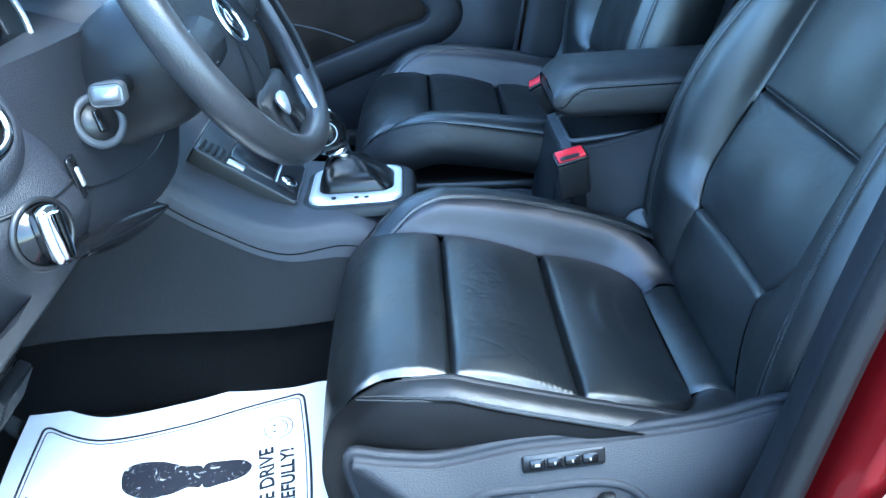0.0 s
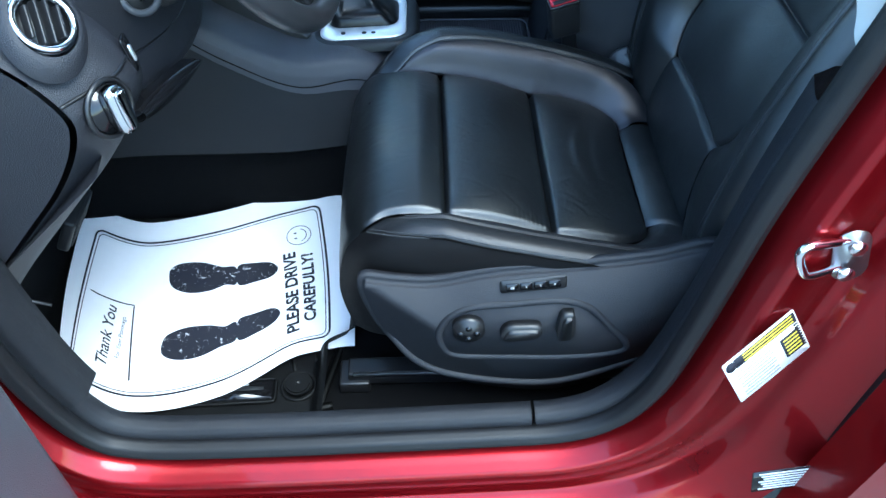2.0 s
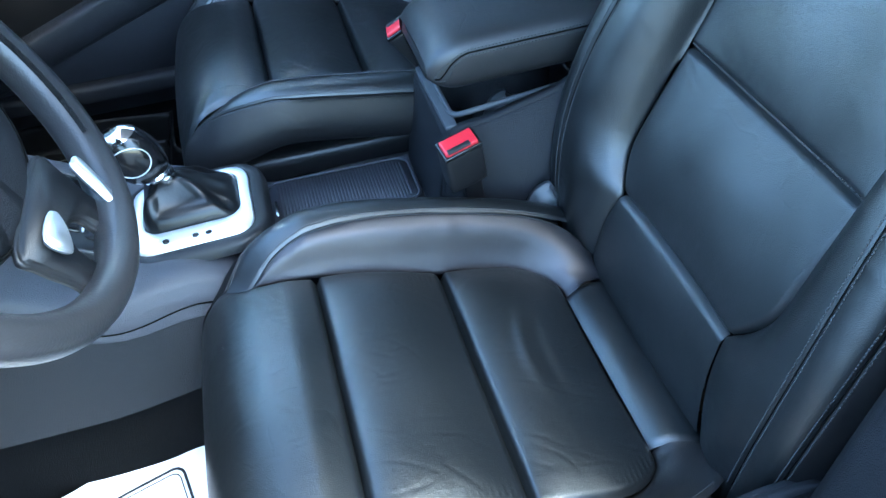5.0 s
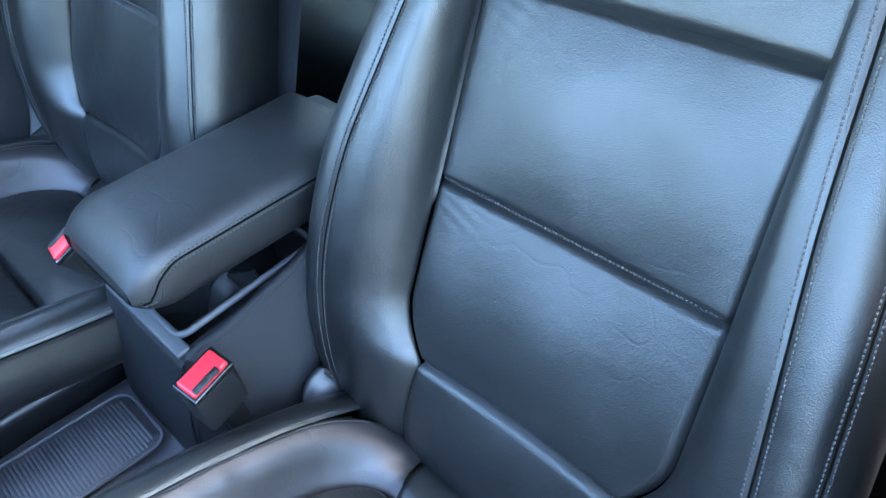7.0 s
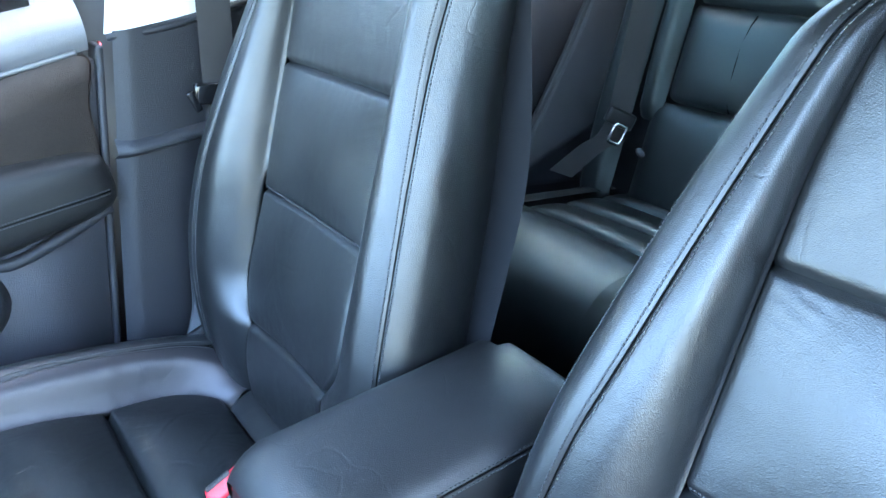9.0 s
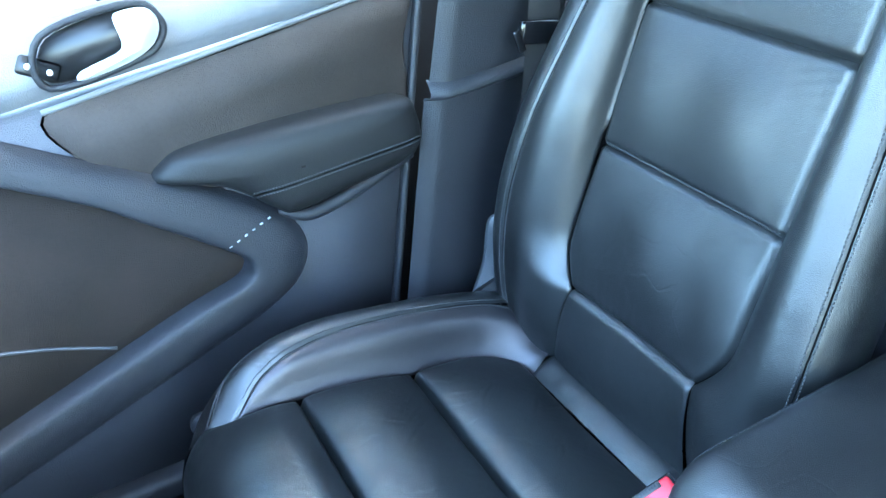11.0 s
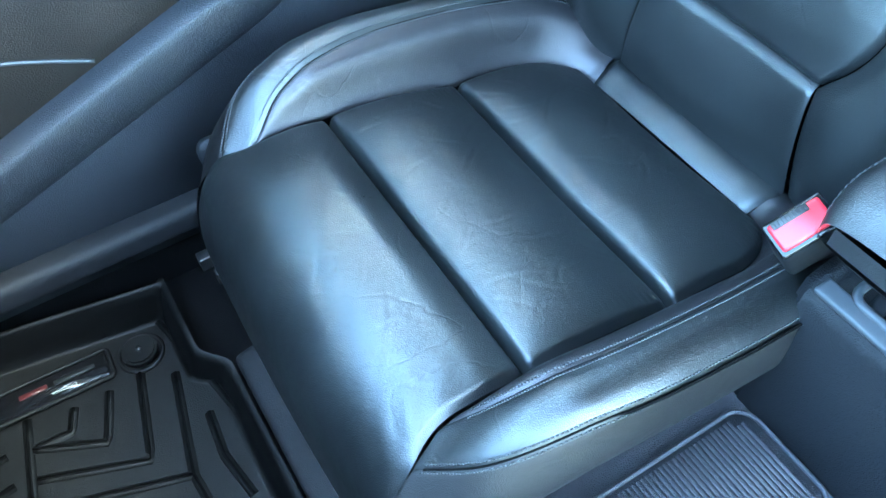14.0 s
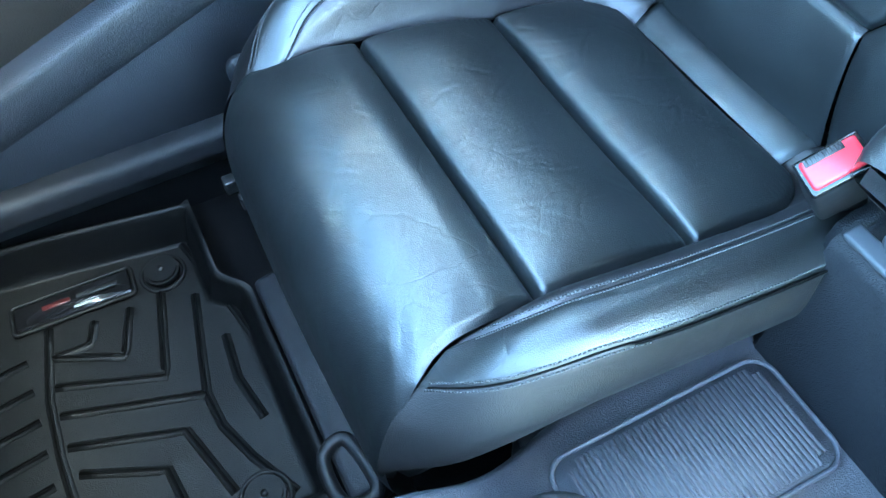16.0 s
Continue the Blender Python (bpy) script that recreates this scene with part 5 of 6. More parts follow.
part("panel_joint", tube([raised(lower_fn, k / 30, 0.40 + 0.06 * math.sin(3 * k / 30), 0.0002, (1, 0, 0)) for k in range(2, 24)], 0.0012, 6), BLACK, dash)
part("bonnet_pull", loft(lambda v: [np.array((-0.352 + 0.020 * v, -0.560 + 0.180 * v, 0.932 - 0.044 * v + dz * math.sin(math.pi * min(1, 0.15 + 0.8 * v)) ** 0.6)) + np.array((dx, 0, 0)) for dx, dz in ((-0.012, 0.004), (0.006, 0.006), (0.014, -0.006), (0.008, -0.020), (-0.012, -0.022))], lambda x, y, z: (x, y, z), 16, 24, 0.0)[0], GLOSS, dash, "glossy black release lever")
part("knee_panel", surf(lambda u, v: (-0.385 - 0.33 * v - 0.02 * math.sin(3 * u), -0.63 + 0.49 * u, 0.895 - 0.30 * v), 14, 12), DASH, dash, "charcoal knee panel")
part("flank_fold", tube([(-0.46, -0.171, 0.612), (-0.42, -0.172, 0.598), (-0.375, -0.172, 0.583)], [0.001, 0.005, 0.001], 8), PLASTIC, console)
part("carpet_flank", surf(lambda u, v: (-0.95 + 0.95 * u, -0.148 - 0.03 * v, 0.60 - 0.23 * v), 10, 6), CARPET, console, "black carpet at the foot of the console")
def tunnel_fn(u, v):
    x = -0.95 + 0.90 * u
    xs = max(x, -0.46)
    z, w = con_sec(xs)
    top = z - 0.058
    low = 0.578 - 0.04 * ramp(x, -0.50, -0.90)
    return (x, CY - 0.040 * ramp(xs, 0.02, -0.12) - w - 0.006 - 0.018 * v, top + (low - top) * v)
part("tunnel_flank", surf(tunnel_fn, 40, 14), PLASTIC, console, "charcoal lower flank")

# pedals
for nm, y, x, w, h, lab in (("accelerator_pedal", -0.215, -0.690, 0.055, 0.17, "ribbed black rubber accelerator pedal"), ("brake_pedal", -0.430, -0.550, 0.085, 0.062, "black brake pedal with a cross-hatched rubber pad")):
    pd = thing(nm, (x, y, 0.655 if w > 0.06 else 0.53), lab, "pedal")
    part("pad", rbox((0.018, w, h), 0.006, 3, pose(0, 0, 0, 0, 28, 0)), RUBBER, pd)
    part("arm", tube([(-0.01, 0, 0.0), (-0.06, 0, 0.10), (-0.10, 0, 0.24)], 0.010, 8, 8), BLACK, pd)
    for k in range(7):
        part("tread", rbox((0.006, w * 0.86, 0.005), 0.001, 1, pose(0.010 + (k - 3) * h * 0.12 * 0.47, 0, (k - 3) * h * 0.12 * 0.88, 0, 28, 0)), RUBBER, pd)
part("footrest", rbox((0.02, 0.12, 0.26), 0.008, 3, pose(-0.72, -0.55, 0.50, 0, 35, 0)), RUBBER, body)


# ---- floor mats ----
CHANNELS = (
    ((0.134, 0.120), (0.123, 0.090), (0.083, 0.092)), ((0.177, 0.119), (0.156, 0.054), (0.079, 0.092)),
    ((0.218, 0.125), (0.192, 0.005), (0.074, 0.051)), ((0.255, 0.100), (0.238, 0.014), (0.228, -0.039), (0.232, -0.085), (0.250, -0.135), (0.279, -0.194)),
    ((0.228, -0.039), (0.072, 0.012)), ((0.271, 0.026), (0.266, -0.036), (0.277, -0.097)),
    ((0.072, -0.030), (0.194, -0.072), (0.221, -0.165)), ((0.077, -0.067), (0.164, -0.107), (0.172, -0.170)),
    ((0.081, 0.135), (0.064, 0.034), (0.062, -0.040), (0.066, -0.110), (0.072, -0.19)),
    ((0.285, 0.185), (0.262, 0.190), (0.284, 0.098), (0.300, 0.015), (0.304, -0.088), (0.303, -0.195)))


def floor_mat(at, side, label, wall):
    """A moulded tray; x runs to the seat, outboard is +y before mirroring."""
    mat = thing("floor_mat", at, label, "floor mat", "moulded floor mats")
    tall = wall > 0.04
    def fn(u, v):
        x = -0.30 + 0.62 * v
        far = min(0.245, 0.226 - 0.15 * (x - 0.13)) if tall else 0.228
        y = -0.228 + (far + 0.228) * u
        rim = 0.032 * (1 - ramp(min(y + 0.228, (1 - v) * 0.62, v * 0.62), 0.004, 0.026))
        side_wall = wall * ((1 - ramp(far - y, 0.008, 0.019)) - 0.10 * (1 - ramp(far - y, 0.0, 0.006)))
        notch = (0.028 if tall else 0.045) * ramp(y, 0.05, 0.085) * ramp(x, 0.10, 0.32)
        lift = (wall - 0.032) * (1 - ramp((1 - v) * 0.62, 0.004, 0.026)) * ramp(y, 0.03, 0.12)
        return (x - notch, side * y, 0.004 + max(rim + lift, side_wall) + 0.10 * ramp(x, -0.23, -0.30))
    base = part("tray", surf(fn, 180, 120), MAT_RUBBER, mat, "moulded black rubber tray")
    for way in CHANNELS:
        soft = [p for a, b in zip(way, way[1:]) for p in ([a] + [(a[0] + (b[0] - a[0]) * f, a[1] + (b[1] - a[1]) * f) for f in (0.25, 0.5, 0.75, 0.9)])] + [way[-1]]
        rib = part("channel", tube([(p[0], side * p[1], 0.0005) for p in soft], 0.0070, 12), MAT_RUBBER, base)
        # thin black tube on the rib: painted shade of the groove
        part("groove", tube([(p[0], side * p[1], 0.0066) for p in soft], 0.0021, 8), GROOVE_SHADE, rib)
    for k in range(7):
        y = 0.10 - 0.042 * k
        rib = part("channel", tube([(-0.20, side * (y - 0.03), 0.0005), (0.050, side * y, 0.0005)], 0.0070, 12), MAT_RUBBER, base)
        # the same painted groove shade on the straight ribs
        part("groove", tube([(-0.20, side * (y - 0.03), 0.0066), (0.050, side * y, 0.0066)], 0.0027, 8), GROOVE_SHADE, rib)
    for dx, dy in ((0.228, 0.150), (0.248, -0.185)):
        post = part("clip_post", disc(0.022, 0.012, Matrix.Translation((dx, side * dy, 0.010)), 28, 0.003), MAT_RUBBER, mat, "round fixing post", False)
        part("clip_rim", surf(lambda u, v, dx=dx, dy=dy: (dx + (0.027 + 0.003 * math.cos(6.2832 * v)) * math.cos(6.2832 * u), side * dy + (0.027 + 0.003 * math.cos(6.2832 * v)) * math.sin(6.2832 * u), 0.006 + 0.003 * math.sin(6.2832 * v)), 28, 8, True), MAT_RUBBER, post)
        part("clip_pin", disc(0.004, 0.004, Matrix.Translation((dx, side * dy, 0.017)), 10), BLACK, post)
    pm = Matrix.Translation((0.118, side * 0.160, 0.005)) @ pose(0, 0, 0, 0, 0, -2 * side)
    badge = part("maker_plate", plate(rounded(0.140, 0.036, 0.004), 0.005, 0.0015, pm), GLOSS, mat, "glossy black maker's plate")
    part("plate_rim", tube([tuple(pm @ Vector((x, y, 0.003))) for x, y in rounded(0.148, 0.044, 0.006, 5)], 0.003, 6, closed=True), MAT_RUBBER, badge)
    part("plate_mark", plate(rounded(0.050, 0.007, 0.001), 0.001, 0, pm @ Matrix.Translation((0.030, 0.003, 0.0052))), TRIM_DIM, badge, "plain pale bar")
    part("plate_mark", plate(rounded(0.034, 0.007, 0.001), 0.001, 0, pm @ Matrix.Translation((-0.020, 0.003, 0.0052))), RED_PRINT, badge, "plain dark red bar")
    part("plate_mark", plate(rounded(0.030, 0.003, 0.001), 0.001, 0, pm @ Matrix.Translation((0.015, -side * 0.011, 0.0052))), GREY_PRINT, badge)
    return mat


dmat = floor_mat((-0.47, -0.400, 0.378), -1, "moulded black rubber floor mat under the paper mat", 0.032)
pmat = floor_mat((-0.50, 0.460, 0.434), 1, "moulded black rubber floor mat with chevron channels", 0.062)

# ---- paper mat on the driver's floor ----
paper = thing("paper_floor_mat", (-0.40, -0.30, 0.385), "white printed paper mat lying loose on the floor mat", "paper mat")
OUTER_EDGE = [(0.0, -0.154, -0.479), (0.12, -0.212, -0.488), (0.25, -0.267, -0.512), (0.45, -0.368, -0.573), (0.70, -0.498, -0.598), (0.88, -0.592, -0.560), (1.0, -0.645, -0.495)]
INNER_EDGE = [(0.0, -0.199, -0.132, 0.470), (0.25, -0.322, -0.157, 0.450), (0.47, -0.426, -0.190, 0.440), (0.70, -0.534, -0.202, 0.430), (0.83, -0.594, -0.185, 0.424), (1.0, -0.691, -0.134, 0.420)]


def sheet(p, q, lift=0.0):
    """A point of the sheet; p from outboard to inboard, q from the seat towards the pedals, 0 to 1."""
    a, b = hermite(OUTER_EDGE, q), hermite(INNER_EDGE, q)
    x, y = a[0] + (b[0] - a[0]) * p, a[1] + (b[1] - a[1]) * p
    x += 0.010 * math.sin(math.pi * p) * (1 - q) - 0.014 * math.sin(math.pi * p) * q
    z = 0.392 + (b[2] - 0.392) * max(0.0, p) ** 1.7 + 0.003 * math.sin(5 * p + 2.2 * q) + 0.0025 * math.sin(9 * q - 3 * p)
    z += 0.006 * math.exp(-((q - 0.22) / 0.07) ** 2) * (1 - p) + 0.004 * math.exp(-((q - 0.03) / 0.05) ** 2)
    return Vector((x, y, z + lift)) - Vector((-0.40, -0.30, 0.385))


part("sheet", join(surf(lambda u, v: sheet(u, v), 50, 50), surf(lambda u, v: sheet(u, v, -0.0006), 50, 50)), PAPER, paper)
PWID, PHEI = 0.36, 0.47


def ink(points, label="", mat=INK, lift=0.0012, close=True):
    """A printed shape: an outline in the sheet's own metres, filled."""
    bm = bmesh.new()
    c = (sum(p for p, q in points) / len(points), sum(q for p, q in points) / len(points))
    rings = []
    for f in (0.0, 0.33, 0.66, 1.0):
        rings.append([bm.verts.new(sheet((c[0] + (p - c[0]) * f) / PWID, (c[1] + (q - c[1]) * f) / PHEI, lift)) for p, q in points])
    for r0, r1 in zip(rings, rings[1:]):
        for i in range(len(points)):
            k = (i + 1) % len(points)
            if r0 is rings[0]:
                bm.faces.new((r0[i], r1[i], r1[k], r0[k]))
            else:
                bm.faces.new((r0[i], r1[i], r1[k], r0[k]))
    return part("print", bm, mat, paper, label, smooth=False)


def line(points, w):
    """A printed line of that width through points."""
    pts = [Vector((*p, 0)) for p in points]
    fine = []
    for a, b in zip(pts, pts[1:]):
        n = max(1, int((b - a).length / 0.012))
        fine += [a.lerp(b, k / n) for k in range(n)]
    fine.append(pts[-1])
    bm = bmesh.new()
    prev = None
    for i, p in enumerate(fine):
        d = (fine[min(i + 1, len(fine) - 1)] - fine[max(i - 1, 0)]).normalized()
        s = Vector((-d.y, d.x, 0)) * w / 2
        pair = [bm.verts.new(sheet((p + k * s).x / PWID, (p + k * s).y / PHEI, 0.0012)) for k in (-1, 1)]
        if prev:
            bm.faces.new((prev[0], pair[0], pair[1], prev[1]))
        prev = pair
    return bm


border = rounded(0.292, 0.400, 0.014, 5, 0.172, 0.240)
inner_border = rounded(0.280, 0.388, 0.011, 5, 0.172, 0.240)
part("print", line(border + border[:1], 0.0036), INK, paper, smooth=False)
part("print", line(inner_border + inner_border[:1], 0.0016), INK, paper, smooth=False)
sole = lambda cx, q0, k=1, lean=0.0: [(cx + k * x + lean * y, q0 + 0.93 * y) for x, y in smooth_outline([(0.0, 0.190), (-0.021, 0.182), (-0.031, 0.152), (-0.027, 0.116), (-0.017, 0.090), (-0.018, 0.072), (0.016, 0.072), (0.020, 0.096), (0.029, 0.130), (0.027, 0.165), (0.016, 0.186)], 5)]
heel = lambda cx, q0, k=1, lean=0.0: [(cx + k * x + lean * y, q0 + 0.93 * y) for x, y in smooth_outline([(-0.020, 0.069), (0.018, 0.069), (0.020, 0.042), (0.015, 0.014), (0.0, 0.002), (-0.016, 0.014), (-0.021, 0.044)], 5)]
for cx, q0, k, lean in ((0.102, 0.120, -1, 0.06), (0.200, 0.120, 1, 0.26)):
    ink(sole(cx, q0, k, lean), "scuffed dark shoe sole print", WORN_INK)
    ink(heel(cx, q0, k, lean), "scuffed dark shoe heel print", WORN_INK)
on_sheet = lambda ox, oy, lean=0.0: (lambda x, y: sheet((ox + x + lean * y) / PWID, (oy + y) / PHEI, 0.0013))
part("print", letters("PLEASE DRIVE", 0.0290, on_sheet(0.138, 0.092), bold=0.0009), INK, paper, "bold printed words", smooth=False)
part("print", letters("CAREFULLY!", 0.0275, on_sheet(0.142, 0.063), bold=0.0009), INK, paper, "bold printed words", smooth=False)
part("print", letters("Thank You", 0.0265, on_sheet(0.124, 0.376, 0.25), bold=0.0003), INK, paper, "slanted printed words", smooth=False)
part("print", letters("For Your Patronage", 0.0100, on_sheet(0.128, 0.358, 0.15)), INK, paper, smooth=False)
part("print", line([(0.052, 0.338), (0.194, 0.348), (0.194, 0.425)], 0.0026), INK, paper, smooth=False)
face = [(0.262 + 0.021 * math.cos(a * 0.2618), 0.082 + 0.021 * math.sin(a * 0.2618)) for a in range(25)]
part("print", line(face, 0.0014), INK, paper, smooth=False)
part("print", line([(0.262 + 0.014 * math.cos(a), 0.082 + 0.013 * math.sin(a)) for a in [math.pi * (1.08 + 0.84 * k / 12) for k in range(13)]], 0.0014), INK, paper, smooth=False)
for dx in (-0.006, 0.006):
    ink([(0.262 + dx + 0.0018 * math.cos(a), 0.088 + 0.003 * math.sin(a)) for a in [k * 0.785 for k in range(8)]])

# ---- passenger door ----
door = thing("door_1", (0, 0.72, 0.5), "closed charcoal door panel with leather armrest and pocket", "car door", kind="structure")
DM = lambda y: pose(0, y, 0, 90, 0, 0)
part("door_shell", plate([(-0.98, 0.50), (0.172, 0.50), (0.209, 0.73), (0.258, 1.04), (0.277, 1.160), (0.10, 1.140), (-0.98, 1.02)], 0.05, 0.006, DM(0.745)), CONSOLE, door, "charcoal door shell")
part("waist_trim", surf(lambda u, v: (-0.98 + 1.247 * v, 0.700 - 0.028 * math.sin(1.9 * u + 0.2) + 0.075 * u * u, (1.118 + 0.057 * ((-0.98 + 1.247 * v + 0.17) / 0.44 if v > 0.2 else (-0.98 + 1.247 * 0.2 + 0.17) / 0.44)) + 0.075 * u), 12, 30), WAIST, door, "grey waist trim under the window")
part("upper_insert", plate(smooth_outline([(-0.168, 1.105), (-0.02, 1.129), (0.14, 1.154), (0.258, 1.171), (0.251, 1.10), (0.237, 1.00), (0.10, 0.965), (-0.06, 0.985), (-0.13, 1.03)], 6), 0.006, 0.003, DM(0.694)), CLOTH, door, "dark grey woven door insert")
ARM = smooth_outline([(-0.078, 1.006), (-0.064, 1.026), (-0.031, 1.037), (0.078, 1.044), (0.195, 1.044), (0.236, 1.039), (0.252, 1.022), (0.250, 0.966), (0.147, 0.941), (0.072, 0.928), (0.050, 0.938), (0.018, 0.966), (-0.020, 0.990)], 5)
rest = part("door_armrest", padded(ARM, [(1.0, 0.0), (1.0, 0.012), (0.985, 0.024), (0.94, 0.034), (0.84, 0.041), (0.68, 0.045), (0.45, 0.047), (0.2, 0.048), (0.02, 0.048)], lambda x, z, h: (x, 0.694 - h * (0.75 + 0.35 * ramp(x, -0.08, 0.06)), z)), ARM_VINYL, door, "padded black leather door armrest")
for dz in (-0.003, 0.003):
    part("stitching", stitches(lambda t, dz=dz: (0.022 + 0.222 * t, 0.6415 + 0.006 * (1 - ramp(t, 0, 0.2)) + 0.003 * ramp(t, 0.9, 1), 0.972 + dz + 0.020 * t), 60, 0.0008), THREAD, rest, "grey stitching")
part("seam", tube([(0.022 + 0.222 * k / 20, 0.6425 + 0.006 * (1 - ramp(k / 20, 0, 0.2)) + 0.003 * ramp(k / 20, 0.9, 1), 0.972 + 0.020 * k / 20) for k in range(21)], 0.0012, 6), SEAM, rest)
POCKET = [(-0.75, 1.28), (-0.45, 1.165), (-0.182, 1.021), (-0.10, 0.962), (-0.030, 0.908), (0.000, 0.882), (0.005, 0.862), (-0.012, 0.846), (-0.069, 0.828), (-0.165, 0.793), (-0.26, 0.758), (-0.50, 0.668), (-0.75, 0.575)]
BAND = [(-0.75, 1.33), (-0.45, 1.215), (-0.171, 1.063), (-0.10, 1.026), (-0.033, 0.990), (0.056, 0.928), (0.089, 0.874), (0.079, 0.826), (0.030, 0.788), (-0.06, 0.752), (-0.20, 0.700), (-0.50, 0.590), (-0.75, 0.50)]
def band_section(v):
    a, b = spline(POCKET, v), spline(BAND, v)
    deep = lambda f, y: np.array((a[0] + (b[0] - a[0]) * f, y, a[1] + (b[1] - a[1]) * f))
    return deep(-0.04, 0.694), deep(0.02, 0.668), deep(0.16, 0.660), deep(0.55, 0.663), deep(0.86, 0.674), deep(1.0, 0.692)
part("pull_band", loft(band_section, lambda x, y, z: (x, y, z), 40, 120, 0.0)[0], PLASTIC_DOOR, door, "charcoal grab band sweeping round the pocket")
part("pocket_insert", plate([tuple(spline(POCKET, k / 60)) for k in range(61)], 0.003, 0.0, DM(0.693)), CLOTH_DARK, door, "dark brown-grey woven lower insert")
part("pocket_lip", tube([(-0.17, 0.688, 0.800), (-0.24, 0.688, 0.828), (-0.33, 0.688, 0.850), (-0.45, 0.688, 0.862)], 0.0022, 6, 20), TRIM_GREY, door)
part("armrest_ledge", tube([(0.058, 0.686, 0.924), (0.085, 0.684, 0.912), (0.115, 0.682, 0.912), (0.18, 0.682, 0.932), (0.246, 0.684, 0.958)], [0.004 + 0.0055 * min(1, k / 6) for k in range(21)], 8, 20), PLASTIC_DOOR, door)
# pale tube drawn as the highlight that runs along the waist groove
part("insert_groove", tube([(-0.168, 0.690, 1.107), (-0.02, 0.690, 1.131), (0.14, 0.690, 1.157), (0.250, 0.690, 1.174)], 0.0035, 8, 24), WAIST, door, "pale painted highlight along the groove above the insert")
for k in range(6):
    part("joint_mark", rbox((0.0042, 0.002, 0.0014), 0, 1, pose(-0.014 + 0.0105 * k, 0.6602, 0.908 + 0.0048 * k, 0, -24, 0)), SILVER, door)
part("door_edge", rbox((0.010, 0.05, 0.69), 0.004, 2, pose(0.2265, 0.712, 0.838, 0, 9, 0)), PLASTIC_DOOR, door)
hd = part("door_handle", plate(smooth_outline([(-0.058, -0.020), (0.030, -0.022), (0.056, -0.010), (0.060, 0.008), (0.040, 0.026), (-0.045, 0.022)], 6), 0.004, 0.0015, pose(-0.096, 0.676, 1.170, 90, -9, 0)), BLACK, door, "recessed handle bowl")
part("handle_rim", tube([tuple(pose(-0.096, 0.671, 1.170, 90, -9, 0) @ Vector((x, y, 0))) for x, y in smooth_outline([(-0.062, -0.024), (0.030, -0.026), (0.060, -0.012), (0.064, 0.008), (0.042, 0.030), (-0.049, 0.026)], 6)], 0.004, 8, closed=True), PLASTIC_DOOR, hd)
part("handle_lever", plate(smooth_outline([(-0.030, -0.026), (0.020, -0.024), (0.050, -0.014), (0.062, 0.006), (0.054, 0.022), (0.032, 0.026), (0.021, 0.022), (0.020, -0.004), (0.010, -0.012), (-0.028, -0.017)], 3), 0.010, 0.003, pose(-0.096, 0.672, 1.170, 90, -9, 0), 3), GEAR_SILVER, hd, "bright chrome handle lever")
lk = part("lock_switch", plate(rounded(0.040, 0.020, 0.004), 0.006, 0.002, pose(-0.158, 0.676, 1.158, 90, 28, 0)), BLACK, door, "black lock button pair")
for dx in (-0.009, 0.009):
    part("lock_symbol", disc(0.003, 0.002, pose(-0.158 + dx, 0.669, 1.158 - dx * 0.55, 90, 0, 0), 10), WHITE, lk)
# the door's window
win = thing("window_1", (0, 0.70, 1.2), "closed door window, bright with daylight", "window", kind="structure")
pane = part("pane", rbox((1.15, 0.004, 0.42), 0, 1, pose(-0.36, 0.715, 1.40, 6, 0, 0)), GLASS, win)
pane.visible_shadow = False

# ---- far centre post and belt ----
post = thing("centre_post", (0.36, 0.67, 0.45), "charcoal plastic centre post trim beside the passenger seat", "post trim", kind="structure")
lean = lambda z: 0.219 + 0.158 * (z - 0.73)
part("lower_trim", surf(lambda u, v: (lean(0.45 + 0.580 * v) + 0.22 * u, 0.674 - 0.014 * math.sin(math.pi * 0.5 * min(1, u * 9)) + 0.03 * u * u, 0.45 + 0.580 * v), 40, 24), PLASTIC_DOOR, post)
part("upper_trim", surf(lambda u, v: (lean(1.050 + 0.150 * v) + 0.21 * u, 0.664 - 0.014 * math.sin(math.pi * 0.5 * min(1, u * 9)) + 0.03 * u * u - 0.008 * v, 1.050 + 0.150 * v + 0.012 * u), 40, 14), PLASTIC_DOOR, post)
part("trim_ledge", surf(lambda u, v: (lean(1.030 + 0.020 * v) - 0.002 + 0.22 * u, float(spline([(0.676, 0), (0.656, 0), (0.653, 0), (0.658, 0), (0.668, 0)], v)[0]) - 0.014 * math.sin(math.pi * 0.5 * min(1, u * 9)) + 0.03 * u * u, 1.026 + 0.030 * v + 0.008 * u), 40, 14), PLASTIC_DOOR, post)
part("pale_trim", surf(lambda u, v: (0.284 + 0.21 * u + 0.10 * v, 0.664 - 0.012 * math.sin(math.pi * min(1, u * 2) * 0.5) + 0.03 * u * u - 0.03 * v, 1.196 + 0.02 * u + 0.42 * v), 12, 20), PALE, post, "pale grey upper post trim")
part("trim_edge", tube([(0.286, 0.660, 1.192), (0.36, 0.645, 1.197), (0.50, 0.672, 1.214)], 0.005, 8, 10), PLASTIC_DOOR, post)
part("jamb_edge", rbox((0.0016, 0.02, 0.70), 0, 1, pose(0.2370, 0.742, 0.83, 0, 9, 0)), RED, post)
blt = thing("seat_belt", (0.39, 0.62, 1.10), "dark webbing seat belt on the far centre post", "seat belt")
part("webbing", surf(lambda u, v: (-0.024 + 0.048 * u + 0.05 * v, 0.0, -0.25 + 0.60 * v), 4, 12), WEB, blt)
part("belt_tongue", rbox((0.060, 0.012, 0.030), 0.005, 2, pose(0.012, -0.006, 0.005, 0, 8, 0)), GLOSS, blt, "black belt tongue")
